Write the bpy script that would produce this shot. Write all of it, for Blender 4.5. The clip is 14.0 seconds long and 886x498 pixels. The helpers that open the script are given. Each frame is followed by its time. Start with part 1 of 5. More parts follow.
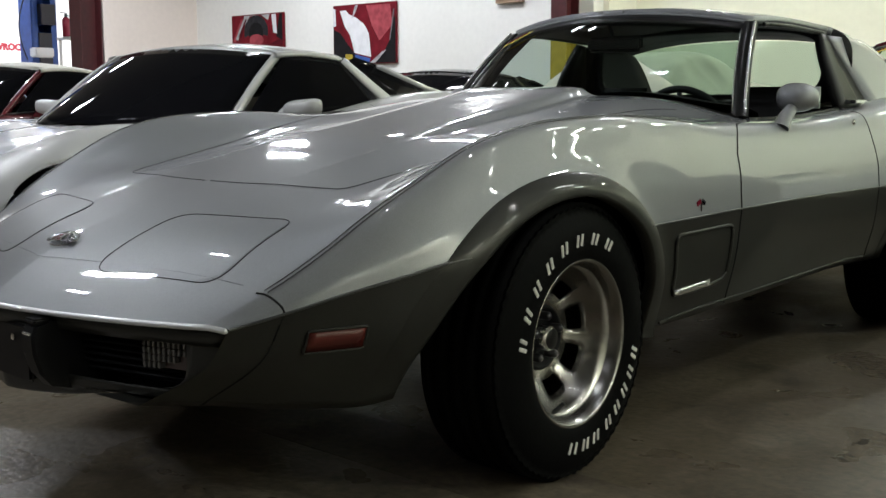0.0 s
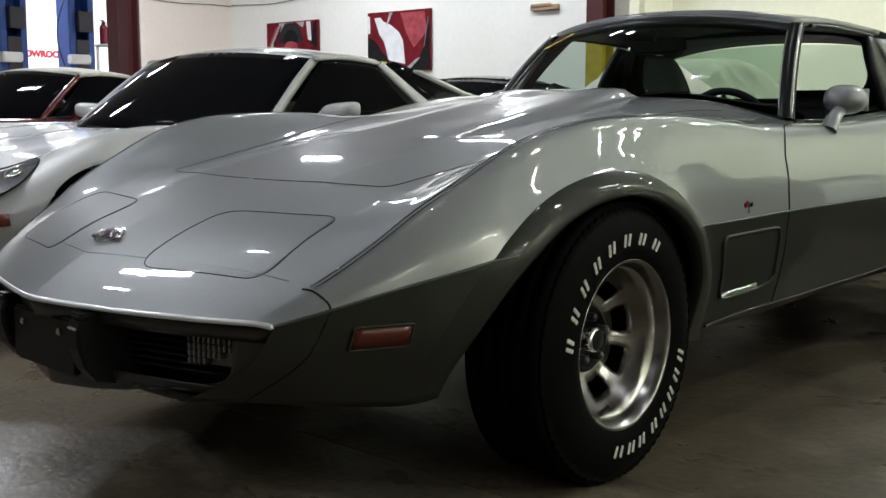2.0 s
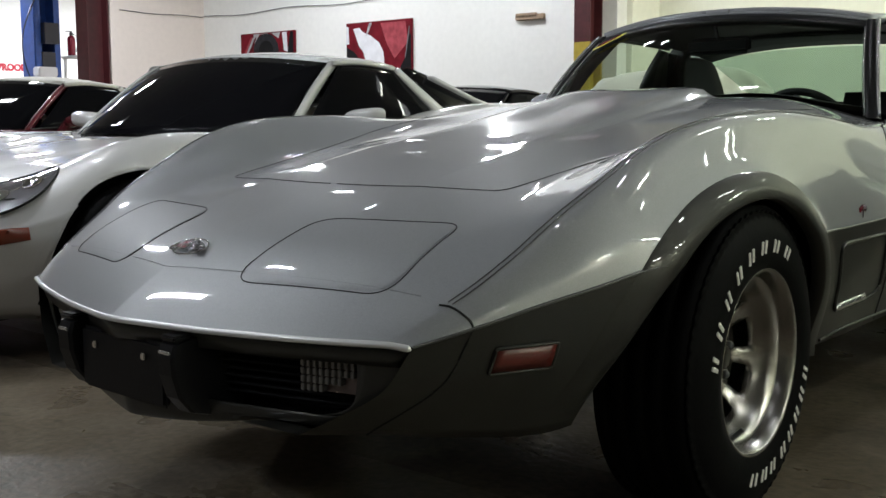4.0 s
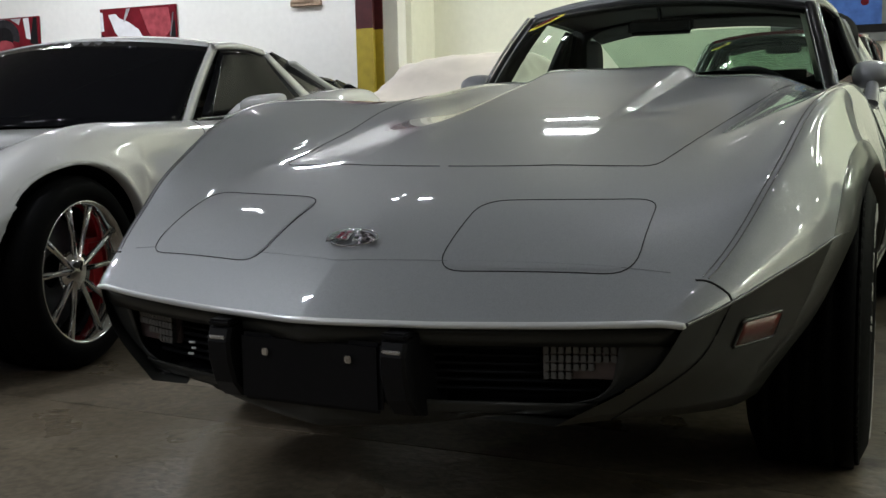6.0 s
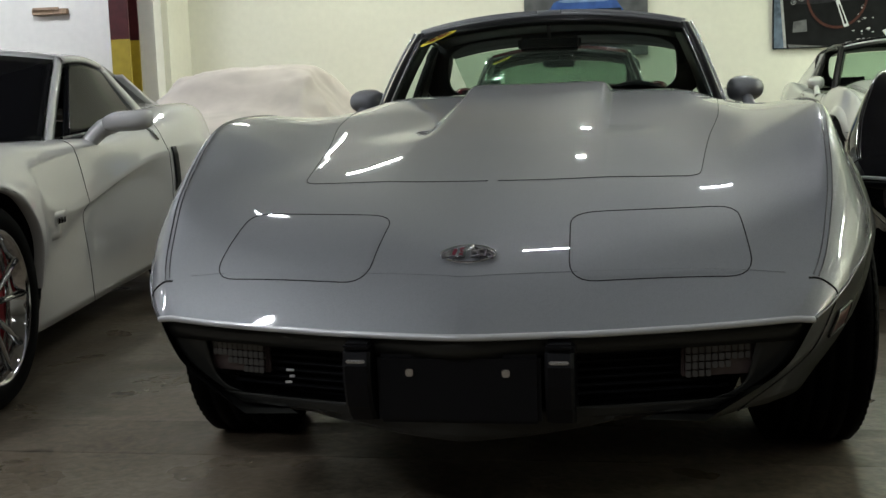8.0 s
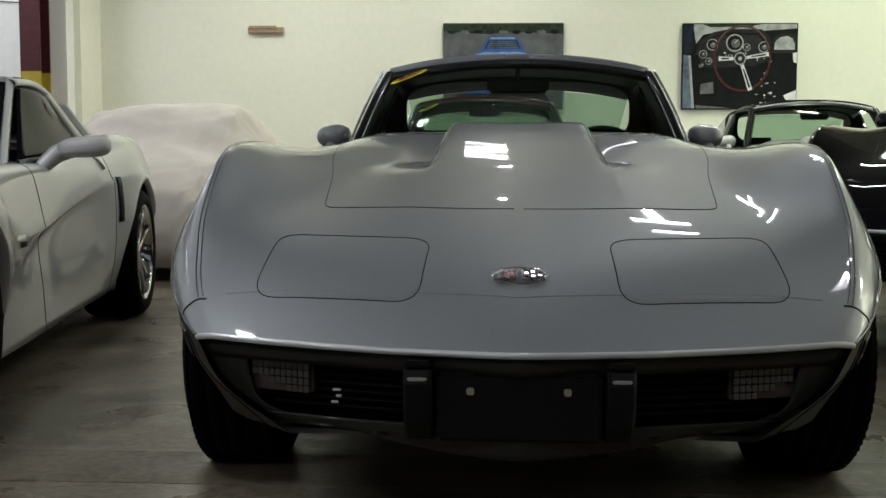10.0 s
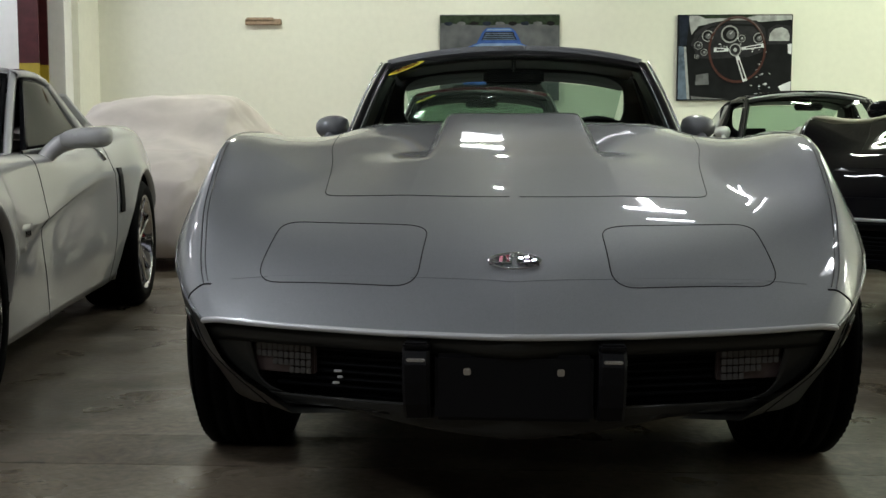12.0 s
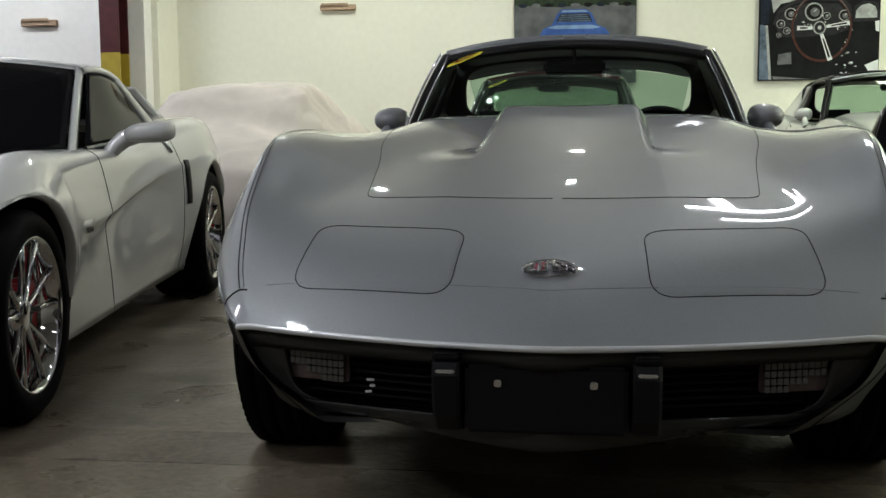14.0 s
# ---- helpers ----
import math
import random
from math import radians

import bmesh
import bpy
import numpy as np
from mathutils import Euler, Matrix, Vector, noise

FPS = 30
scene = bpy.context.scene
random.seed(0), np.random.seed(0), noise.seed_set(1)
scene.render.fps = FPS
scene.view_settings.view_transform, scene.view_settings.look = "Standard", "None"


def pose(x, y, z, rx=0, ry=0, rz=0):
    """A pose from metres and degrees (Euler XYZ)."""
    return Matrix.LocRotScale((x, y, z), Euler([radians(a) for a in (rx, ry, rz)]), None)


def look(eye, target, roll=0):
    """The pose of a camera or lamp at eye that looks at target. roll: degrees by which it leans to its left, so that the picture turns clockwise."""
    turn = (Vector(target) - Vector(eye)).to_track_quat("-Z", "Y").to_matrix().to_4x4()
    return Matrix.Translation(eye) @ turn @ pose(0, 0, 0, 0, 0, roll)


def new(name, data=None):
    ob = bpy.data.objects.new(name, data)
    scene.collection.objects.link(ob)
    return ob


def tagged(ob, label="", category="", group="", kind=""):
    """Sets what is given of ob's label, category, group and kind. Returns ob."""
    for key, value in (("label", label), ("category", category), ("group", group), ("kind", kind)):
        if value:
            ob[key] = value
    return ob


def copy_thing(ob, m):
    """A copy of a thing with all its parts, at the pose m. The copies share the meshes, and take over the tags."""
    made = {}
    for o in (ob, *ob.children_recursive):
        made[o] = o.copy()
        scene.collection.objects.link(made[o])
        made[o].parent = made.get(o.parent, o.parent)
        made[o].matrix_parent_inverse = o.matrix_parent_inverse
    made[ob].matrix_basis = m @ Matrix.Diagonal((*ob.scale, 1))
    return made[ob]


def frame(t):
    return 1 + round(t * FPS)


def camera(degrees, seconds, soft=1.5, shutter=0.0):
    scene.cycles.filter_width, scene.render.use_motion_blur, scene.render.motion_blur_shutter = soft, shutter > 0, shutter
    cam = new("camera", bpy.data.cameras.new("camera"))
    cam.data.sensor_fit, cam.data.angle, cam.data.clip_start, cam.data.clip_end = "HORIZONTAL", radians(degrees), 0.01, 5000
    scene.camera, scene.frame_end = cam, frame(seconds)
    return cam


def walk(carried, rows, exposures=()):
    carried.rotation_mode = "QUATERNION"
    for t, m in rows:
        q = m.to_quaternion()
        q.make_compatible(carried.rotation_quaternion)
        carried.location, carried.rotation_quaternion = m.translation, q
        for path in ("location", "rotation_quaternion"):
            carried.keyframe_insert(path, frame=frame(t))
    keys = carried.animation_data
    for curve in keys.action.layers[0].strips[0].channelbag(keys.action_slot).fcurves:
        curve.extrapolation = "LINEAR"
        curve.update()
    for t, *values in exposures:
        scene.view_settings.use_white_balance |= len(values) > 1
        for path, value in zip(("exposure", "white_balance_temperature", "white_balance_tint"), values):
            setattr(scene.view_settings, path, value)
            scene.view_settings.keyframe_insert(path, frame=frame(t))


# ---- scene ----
cam = camera(45.0, 14.0)

PATH = [
    (0, (2.323, -2.142, 0.924), (1.011, -0.658, 0.648), -0.1),
    (0.5, (2.321, -2.148, 0.921), (1.0, -0.672, 0.646), -0.0),
    (1, (2.316, -2.151, 0.92), (0.982, -0.687, 0.646), 0.0),
    (1.5, (2.308, -2.158, 0.914), (0.959, -0.707, 0.644), 0.1),
    (2, (2.281, -2.149, 0.896), (0.926, -0.701, 0.637), 0.1),
    (2.5, (2.23, -2.122, 0.881), (0.87, -0.677, 0.634), -0.0),
    (3, (2.147, -2.082, 0.865), (0.777, -0.644, 0.63), -0.2),
    (5.5, (1.235, -2.547, 0.849), (0.255, -0.821, 0.604), -0.7),
    (6, (1.026, -2.638, 0.842), (0.184, -0.842, 0.584), -1.3),
    (6.5, (0.843, -2.768, 0.867), (0.149, -0.914, 0.584), -2.1),
    (7, (0.619, -2.809, 0.858), (0.073, -0.905, 0.579), -2.0),
    (7.5, (0.442, -2.835, 0.855), (0.016, -0.899, 0.589), -2.0),
    (8, (0.278, -2.902, 0.876), (-0.034, -0.943, 0.623), -1.9),
    (8.5, (0.111, -2.905, 0.861), (-0.095, -0.927, 0.652), -0.9),
    (11, (-0.056, -2.999, 0.816), (-0.144, -1.007, 0.66), 0.2),
    (11.5, (-0.05, -3.016, 0.817), (-0.138, -1.025, 0.65), 0.1),
    (12, (-0.043, -3.025, 0.816), (-0.134, -1.035, 0.641), 0.1),
    (12.5, (-0.038, -3.021, 0.817), (-0.133, -1.032, 0.633), 0.2),
    (13, (-0.023, -2.996, 0.828), (-0.143, -1.009, 0.638), 0.2),
    (13.5, (0.0, -2.95, 0.844), (-0.165, -0.966, 0.648), 0.1),
    (14, (0.053, -2.97, 0.866), (-0.193, -0.997, 0.654), -0.4),
]
walk(cam, [(t, look(eye, target, roll)) for t, eye, target, roll in PATH],
     ((0.0, .20), (3.0, .20), (5.5, .10), (6.5, .05), (7.5, -.05), (8.5, -.12), (11.0, -.20), (12.5, -.15), (14.0, -.04)))

# ---- light ----
world = bpy.data.worlds.new("world")
scene.world = world
world.use_nodes = True
world.node_tree.nodes["Background"].inputs[0].default_value = (0.75, 0.85, 1.0, 1)
world.node_tree.nodes["Background"].inputs[1].default_value = 0.02


def area_lamp(x, y, z, length, width, watts, colour, turn=0.0):
    data = bpy.data.lights.new("ceiling_tube", "AREA")
    data.shape, data.size, data.size_y = "RECTANGLE", length, width
    data.energy, data.color = watts, colour
    ob = new("ceiling_tube", data)
    ob.matrix_world = pose(x, y, z, 0, 0, turn)
    return ob


COOL, GREEN, LIME = (0.89, 0.93, 1.0), (0.95, 1.0, 0.89), (0.87, 1.0, 0.75)
# x, y, z, length, watts, colour, turn: the rows of fluorescent battens under the roof, some added as fill
TUBES = [
    # (1.7, -.7) and (-1.6, -2.9) are added fill for the hood and floor.
    (1.7, -.7, 3.9, .3, 6, COOL, 0), (-1.4, -5.6, 3.9, .6, 40, COOL, 0), (1.0, -5.6, 3.9, .6, 14, COOL, 0), (-1.6, -2.9, 3.9, .3, 10, COOL, 0), (1.40, 4.65, 3.9, .6, 20, COOL, 0), (1.46, 5.10, 3.9, .8, 22, GREEN, 90),
    (.0, 6.35, 3.9, .08, 8, GREEN, 0), (.05, 7.6, 3.9, .12, 36, GREEN, 0), (-2.4, 7.2, 3.9, .6, 60, GREEN, 0), (6.0, 7.2, 3.9, 1.2, 90, LIME, 0), (3.2, 7.6, 3.9, .6, 42, LIME, 0),
    # The three at x 9.2 are added to light the east wall and flank.
    (4.2, 4.6, 3.9, 1.2, 26, GREEN, 90), (4.2, 2.0, 3.9, .25, 24, GREEN, 90), (9.2, 5.0, 3.9, 1.2, 150, GREEN, 90), (9.2, 2.0, 3.9, 1.2, 190, GREEN, 90), (9.2, -2.0, 3.9, 1.2, 60, GREEN, 90),
    (-3.2, -1.05, 3.9, .8, 60, COOL, 0), (-4.4, -4.9, 3.9, .6, 64, COOL, 0), (2.9, -3.6, 3.9, .5, 4, COOL, 90),
    (-5.4, 6.6, 3.9, .6, 70, COOL, 0), (-8.4, 6.2, 3.9, .7, 95, COOL, 0), (-8.0, 2.0, 3.9, .7, 90, COOL, 0), (-10.8, 4.6, 3.9, .8, 85, COOL, 0),
    (5.6, 5.6, 3.9, .2, 9, GREEN, 0), (7.0, 4.2, 3.9, .2, 9, GREEN, 0), (5.2, 8.3, 3.9, .2, 9, GREEN, 0), (6.9, 8.4, 3.9, .2, 9, GREEN, 0), (2.6, 6.2, 3.9, .2, 7, GREEN, 0),
    (-.16, 8.70, 3.9, .50, 6, GREEN, 0), (-2.9, 3.85, 3.9, .22, 4, COOL, 0), (-2.4, 3.5, 3.9, .12, 3, COOL, 0), (.2, 1.43, 3.9, .28, 12, COOL, 0),
    (-2.65, -.17, 3.9, .25, 16, COOL, 0), (-3.4, -1.5, 3.9, .2, 4, COOL, 0), (-6.6, 8.1, 3.9, .3, 7, COOL, 0), (-7.3, 7.2, 3.9, .25, 6, COOL, 0), (-5.9, 4.4, 3.9, .25, 5, COOL, 0), (-4.4, 3.2, 3.9, .2, 4, COOL, 0),
    (5.0, 2.5, 3.9, .2, 4, GREEN, 0), (5.6, 7.9, 3.9, .25, 5, GREEN, 0), (1.5, 4.05, 3.9, .35, 3, COOL, 0), (2.85, .8, 3.9, .3, 4, COOL, 0), (8.4, 7.6, 3.9, .3, 6, GREEN, 0),
    (-8.9, 8.6, 3.9, .25, 5, COOL, 0), (-10.2, 6.4, 3.9, .25, 5, COOL, 0), (-12.6, 8.0, 3.9, .3, 6, COOL, 0),
    (-16.5, 7.0, 3.9, 2.4, 560, COOL, 90), (-16.5, 11.0, 3.9, 2.4, 560, COOL, 90),
]
for x, y, z, length, watts, colour, turn in TUBES:
    area_lamp(x, y, z, length, 0.10 if length > 0.5 else 0.04, watts, colour, turn)

# ---- materials ----


def shade(name, colour, rough=0.5, metal=0.0, coat=0.0, spec=0.5, bump=0.0, scale=20.0, vary=0.0, second=None, stain=0.0,
          stain_scale=1.5, stain_colour=(0.05, 0.045, 0.04), flake=0.0, transmission=0.0, ior=1.45, coat_rough=0.03):
    m = bpy.data.materials.new(name)
    m.use_nodes = True
    nt = m.node_tree
    b = nt.nodes["Principled BSDF"]
    b.inputs["Base Color"].default_value = (*colour, 1)
    b.inputs["Roughness"].default_value = rough
    b.inputs["Metallic"].default_value = metal
    b.inputs["Coat Weight"].default_value = coat
    b.inputs["Coat Roughness"].default_value = coat_rough
    b.inputs["Specular IOR Level"].default_value = spec
    b.inputs["Transmission Weight"].default_value = transmission
    b.inputs["IOR"].default_value = ior
    if not (bump or vary or stain or flake):
        return m
    co = nt.nodes.new("ShaderNodeTexCoord")
    fine = nt.nodes.new("ShaderNodeTexNoise")
    fine.inputs["Scale"].default_value, fine.inputs["Detail"].default_value = scale, 8
    nt.links.new(co.outputs["Object"], fine.inputs["Vector"])
    last = None
    if vary:
        mix = nt.nodes.new("ShaderNodeMix")
        mix.data_type = "RGBA"
        two = second or tuple(c * (1 - vary) for c in colour)
        mix.inputs["A"].default_value, mix.inputs["B"].default_value = (*colour, 1), (*two, 1)
        ramp = nt.nodes.new("ShaderNodeMapRange")
        ramp.inputs["From Min"].default_value, ramp.inputs["From Max"].default_value = 0.35, 0.68
        nt.links.new(fine.outputs["Fac"], ramp.inputs["Value"])
        nt.links.new(ramp.outputs["Result"], mix.inputs["Factor"])
        last = mix.outputs["Result"]
    if stain:
        big = nt.nodes.new("ShaderNodeTexNoise")
        big.inputs["Scale"].default_value, big.inputs["Detail"].default_value = stain_scale, 6
        big.inputs["Distortion"].default_value = 0.6
        nt.links.new(co.outputs["Object"], big.inputs["Vector"])
        r2 = nt.nodes.new("ShaderNodeMapRange")
        r2.inputs["From Min"].default_value, r2.inputs["From Max"].default_value = 0.47, 0.60
        r2.inputs["To Max"].default_value = stain
        nt.links.new(big.outputs["Fac"], r2.inputs["Value"])
        mix2 = nt.nodes.new("ShaderNodeMix")
        mix2.data_type = "RGBA"
        mix2.inputs["A"].default_value, mix2.inputs["B"].default_value = (*colour, 1), (*stain_colour, 1)
        if last:
            nt.links.new(last, mix2.inputs["A"])
        nt.links.new(r2.outputs["Result"], mix2.inputs["Factor"])
        last = mix2.outputs["Result"]
        r3 = nt.nodes.new("ShaderNodeMapRange")
        r3.inputs["To Min"].default_value, r3.inputs["To Max"].default_value = rough * 0.75, min(1, rough * 1.3)
        nt.links.new(big.outputs["Fac"], r3.inputs["Value"])
        nt.links.new(r3.outputs["Result"], b.inputs["Roughness"])
    if flake:
        cell = nt.nodes.new("ShaderNodeTexVoronoi")
        cell.inputs["Scale"].default_value = 900
        nt.links.new(co.outputs["Object"], cell.inputs["Vector"])
        fm = nt.nodes.new("ShaderNodeMix")
        fm.data_type = "RGBA"
        fm.inputs["A"].default_value = (*[c * (1 - flake) for c in colour], 1)
        fm.inputs["B"].default_value = (*[min(1, c * (1 + flake)) for c in colour], 1)
        nt.links.new(cell.outputs["Color"], fm.inputs["Factor"])
        last = fm.outputs["Result"]
    if last:
        nt.links.new(last, b.inputs["Base Color"])
    if bump:
        bn = nt.nodes.new("ShaderNodeBump")
        bn.inputs["Strength"].default_value, bn.inputs["Distance"].default_value = bump, 0.004
        nt.links.new(fine.outputs["Fac"], bn.inputs["Height"])
        nt.links.new(bn.outputs["Normal"], b.inputs["Normal"])
    return m


def lamp_shade(name, colour, strength):
    m = shade(name, colour)
    b = m.node_tree.nodes["Principled BSDF"]
    b.inputs["Emission Color"].default_value = (*colour, 1)
    b.inputs["Emission Strength"].default_value = strength
    return m


def clear(name, tint, ior=1.45):
    """A thin pane: tinted see-through with a gloss that grows at grazing angles."""
    m = bpy.data.materials.new(name)
    m.use_nodes = True
    nt = m.node_tree
    nt.nodes.remove(nt.nodes["Principled BSDF"])
    out = nt.nodes["Material Output"]
    a, g, mix, f = (nt.nodes.new(n) for n in ("ShaderNodeBsdfTransparent", "ShaderNodeBsdfGlossy", "ShaderNodeMixShader", "ShaderNodeFresnel"))
    a.inputs["Color"].default_value = (*tint, 1)
    g.inputs["Roughness"].default_value = 0.01
    f.inputs["IOR"].default_value = ior
    nt.links.new(f.outputs[0], mix.inputs[0])
    nt.links.new(a.outputs[0], mix.inputs[1])
    nt.links.new(g.outputs[0], mix.inputs[2])
    nt.links.new(mix.outputs[0], out.inputs["Surface"])
    return m


SILVER = shade("silver_paint", (0.243, 0.25, 0.262), 0.48, 0.35, 1.0, flake=0.12, coat_rough=0.02)
CHARCOAL = shade("charcoal_paint", (0.025, 0.025, 0.022), 0.42, 0.1, 0.35, spec=0.15, flake=0.18)
BADGE = shade("badge_relief", (0.22, 0.21, 0.22), 0.25, 1.0, bump=0.5, scale=420)
DARKRED = shade("dark_red_enamel", (0.20, 0.012, 0.03), 0.25, 0.2, 0.6)
PEARL = shade("pearl_paint", (0.52, 0.52, 0.51), 0.45, 0.15, 1.0, flake=0.06)
# Paler than the body: the highlight on the nose edge, put into the colour.
LIPSHINE = shade("lip_shine", (0.62, 0.63, 0.63), 0.35, 0.4, 1.0, coat_rough=0.05)
BLACKPAINT = shade("black_paint", (0.004, 0.004, 0.006), 0.03, 0.0, 0.0, spec=0.5)
MAROON = shade("maroon_paint", (0.10, 0.008, 0.016), 0.25, 0.2, 1.0, flake=0.1)
PALE = shade("pale_silver_paint", (0.58, 0.60, 0.57), 0.34, 0.4, 1.0, flake=0.08)
STRIPE = shade("pinstripe", (0.05, 0.05, 0.052), 0.35, 0.2, 0.6)
GAP = shade("panel_gap", (0.006, 0.006, 0.006), 0.9)
BRIGHT = shade("bright_moulding", (0.70, 0.71, 0.72), 0.22, 0.9, 0.5)
CHROME = shade("chrome", (0.75, 0.75, 0.76), 0.07, 1.0)
ALLOY = shade("brushed_alloy", (0.30, 0.29, 0.275), 0.24, 1.0, bump=0.08, scale=190)
DARKALLOY = shade("dark_alloy", (0.05, 0.05, 0.055), 0.35, 0.8)
RUBBER = shade("tyre_rubber", (0.004, 0.004, 0.004), 0.62, spec=0.04, bump=0.15, scale=90, vary=0.35)
WHITE_LETTER = shade("raised_white_rubber", (0.62, 0.61, 0.56), 0.7, vary=0.2, scale=60)
BLACKTRIM = shade("black_trim", (0.008, 0.008, 0.008), 0.3, spec=0.25, bump=0.06, scale=150)
INTERIOR = shade("black_leather", (0.010, 0.010, 0.010), 0.55, spec=0.25, bump=0.2, scale=80)
GRILLE = shade("grille_black", (0.0055, 0.0055, 0.0065), 0.5, spec=0.12)
GUARD = shade("bumper_guard", (0.008, 0.008, 0.009), 0.40, spec=0.16, bump=0.05, scale=120)
GLASS = clear("tinted_glass", (0.58, 0.69, 0.62), 1.22)
DARKGLASS = shade("smoked_glass", (0.005, 0.005, 0.006), 0.02, 0.0, 0.0, spec=0.035)
LENS = shade("clear_lens", (0.20, 0.20, 0.215), 0.10, 0.5, 1.0)
RIBLENS = shade("ribbed_lens", (0.085, 0.082, 0.078), 0.2, 0.1, 0.8)
RIBBACK = shade("lamp_bowl", (0.09, 0.065, 0.062), 0.3, 0.2, 0.5)
AMBER = shade("amber_lens", (0.20, 0.04, 0.022), 0.18, 0, 0.8)
REDLENS = shade("red_lens", (0.095, 0.014, 0.010), 0.3, 0, 0.25)
RED = shade("red_enamel", (0.45, 0.015, 0.02), 0.3, 0, 0.5)
YELLOW = shade("yellow_paper", (0.80, 0.72, 0.05), 0.5)
CLOTH = shade("car_cover_cloth", (0.60, 0.54, 0.49), 0.9, bump=0.10, scale=9, vary=0.06, stain=0.25, stain_scale=2.0, stain_colour=(0.40, 0.38, 0.34))
CANVAS_TOP = shade("cream_canvas", (0.62, 0.60, 0.54), 0.85, bump=0.3, scale=120, vary=0.1)
def floor_shade(name, pale, mid, dark, rough):
    """Worn concrete: broad patches, streaks along y, small oil spots and grit."""
    m = shade(name, mid, rough)
    nt = m.node_tree
    b = nt.nodes["Principled BSDF"]
    b.inputs["Specular IOR Level"].default_value = 0.45
    co = nt.nodes.new("ShaderNodeTexCoord")

    def grain(scale, lo, hi, stretch=(1, 1, 1), detail=7.0):
        mp = nt.nodes.new("ShaderNodeMapping")
        mp.inputs["Scale"].default_value = stretch
        nt.links.new(co.outputs["Object"], mp.inputs["Vector"])
        n = nt.nodes.new("ShaderNodeTexNoise")
        n.inputs["Scale"].default_value, n.inputs["Detail"].default_value, n.inputs["Distortion"].default_value = scale, detail, 0.4
        nt.links.new(mp.outputs["Vector"], n.inputs["Vector"])
        r = nt.nodes.new("ShaderNodeMapRange")
        r.inputs["From Min"].default_value, r.inputs["From Max"].default_value = lo, hi
        nt.links.new(n.outputs["Fac"], r.inputs["Value"])
        return r.outputs["Result"]

    def blend(fac, one, two):
        x = nt.nodes.new("ShaderNodeMix")
        x.data_type = "RGBA"
        nt.links.new(fac, x.inputs["Factor"])
        for key, v in (("A", one), ("B", two)):
            if isinstance(v, tuple):
                x.inputs[key].default_value = (*v, 1)
            else:
                nt.links.new(v, x.inputs[key])
        return x.outputs["Result"]
    c = blend(grain(.55, .36, .66), mid, pale)
    c = blend(grain(1.15, .46, .70, (1.1, .8, 1), 9.0), c, dark)
    c = blend(grain(3.1, .56, .68, (1, 1.3, 1), 10.0), c, pale)
    c = blend(grain(2.3, .60, .72, (.8, 1.1, 1), 10.0), c, tuple(v * .8 for v in dark))
    c = blend(grain(9.0, .67, .74), c, tuple(v * .6 for v in dark))
    fine = grain(38, .3, .7, detail=9)
    c2 = nt.nodes.new("ShaderNodeMix")
    c2.data_type, c2.blend_type = "RGBA", "MULTIPLY"
    c2.inputs["Factor"].default_value = .5
    nt.links.new(c, c2.inputs["A"])
    nt.links.new(fine, c2.inputs["B"])
    nt.links.new(c2.outputs["Result"], b.inputs["Base Color"])
    rr = nt.nodes.new("ShaderNodeMapRange")
    rr.inputs["To Min"].default_value, rr.inputs["To Max"].default_value = rough * .7, rough * 1.4
    nt.links.new(grain(2.2, .35, .65), rr.inputs["Value"])
    nt.links.new(rr.outputs["Result"], b.inputs["Roughness"])
    bn = nt.nodes.new("ShaderNodeBump")
    bn.inputs["Strength"].default_value, bn.inputs["Distance"].default_value = .25, .003
    nt.links.new(fine, bn.inputs["Height"])
    nt.links.new(bn.outputs["Normal"], b.inputs["Normal"])
    return m


CONCRETE = floor_shade("floor_concrete", (.25, .208, .150), (.160, .128, .088), (.085, .066, .044), .34)
STRIPCON = floor_shade("strip_concrete", (.20, .163, .115), (.14, .111, .077), (.075, .056, .038), .47)
WALLPAINT = shade("wall_paint", (0.78, 0.77, 0.73), 0.8, bump=0.02, scale=14, vary=0.04, stain=0.12, stain_scale=0.7, stain_colour=(0.66, 0.64, 0.59))
CREAMPAINT = shade("cream_wall_paint", (0.78, 0.77, 0.66), 0.8, bump=0.02, scale=14, vary=0.04, stain=0.10, stain_scale=0.7, stain_colour=(0.68, 0.66, 0.55))
PINKPAINT = shade("pinkish_wall_paint", (0.74, 0.66, 0.60), 0.8, bump=0.02, scale=14, vary=0.04)
DIMPAINT = shade("dim_wall_paint", (0.30, 0.29, 0.27), 0.8, bump=0.08, scale=30, vary=0.1)
CEILING = shade("ceiling_paint", (0.24, 0.24, 0.23), 0.9, bump=0.1, scale=8, vary=0.2)
OXBLOOD = shade("oxblood_steel_paint", (0.065, 0.012, 0.014), 0.45, vary=0.3, scale=12)
MUSTARD = shade("yellow_steel_paint", (0.36, 0.27, 0.03), 0.5, vary=0.2, scale=10)
TIMBER = shade("bare_timber", (0.42, 0.30, 0.20), 0.7, vary=0.3, scale=25)
BLUESTEEL = shade("blue_lift_paint", (0.02, 0.07, 0.28), 0.4, vary=0.25, scale=10)
WHITESTEEL = shade("white_enamel", (0.7, 0.7, 0.7), 0.4)
DARKSTEEL = shade("dark_steel", (0.04, 0.04, 0.045), 0.45, 0.5)
SIGNRED = shade("sign_red", (0.32, 0.015, 0.03), 0.5)
TUBEGLOW = lamp_shade("tube_glow", (0.95, 0.97, 1.0), 6.0)

# ---- mesh tools ----


def thing(name, m, label, category, group=""):
    e = new(name)
    e.empty_display_size = 0.2
    e.matrix_world = m
    return tagged(e, label, category, group)


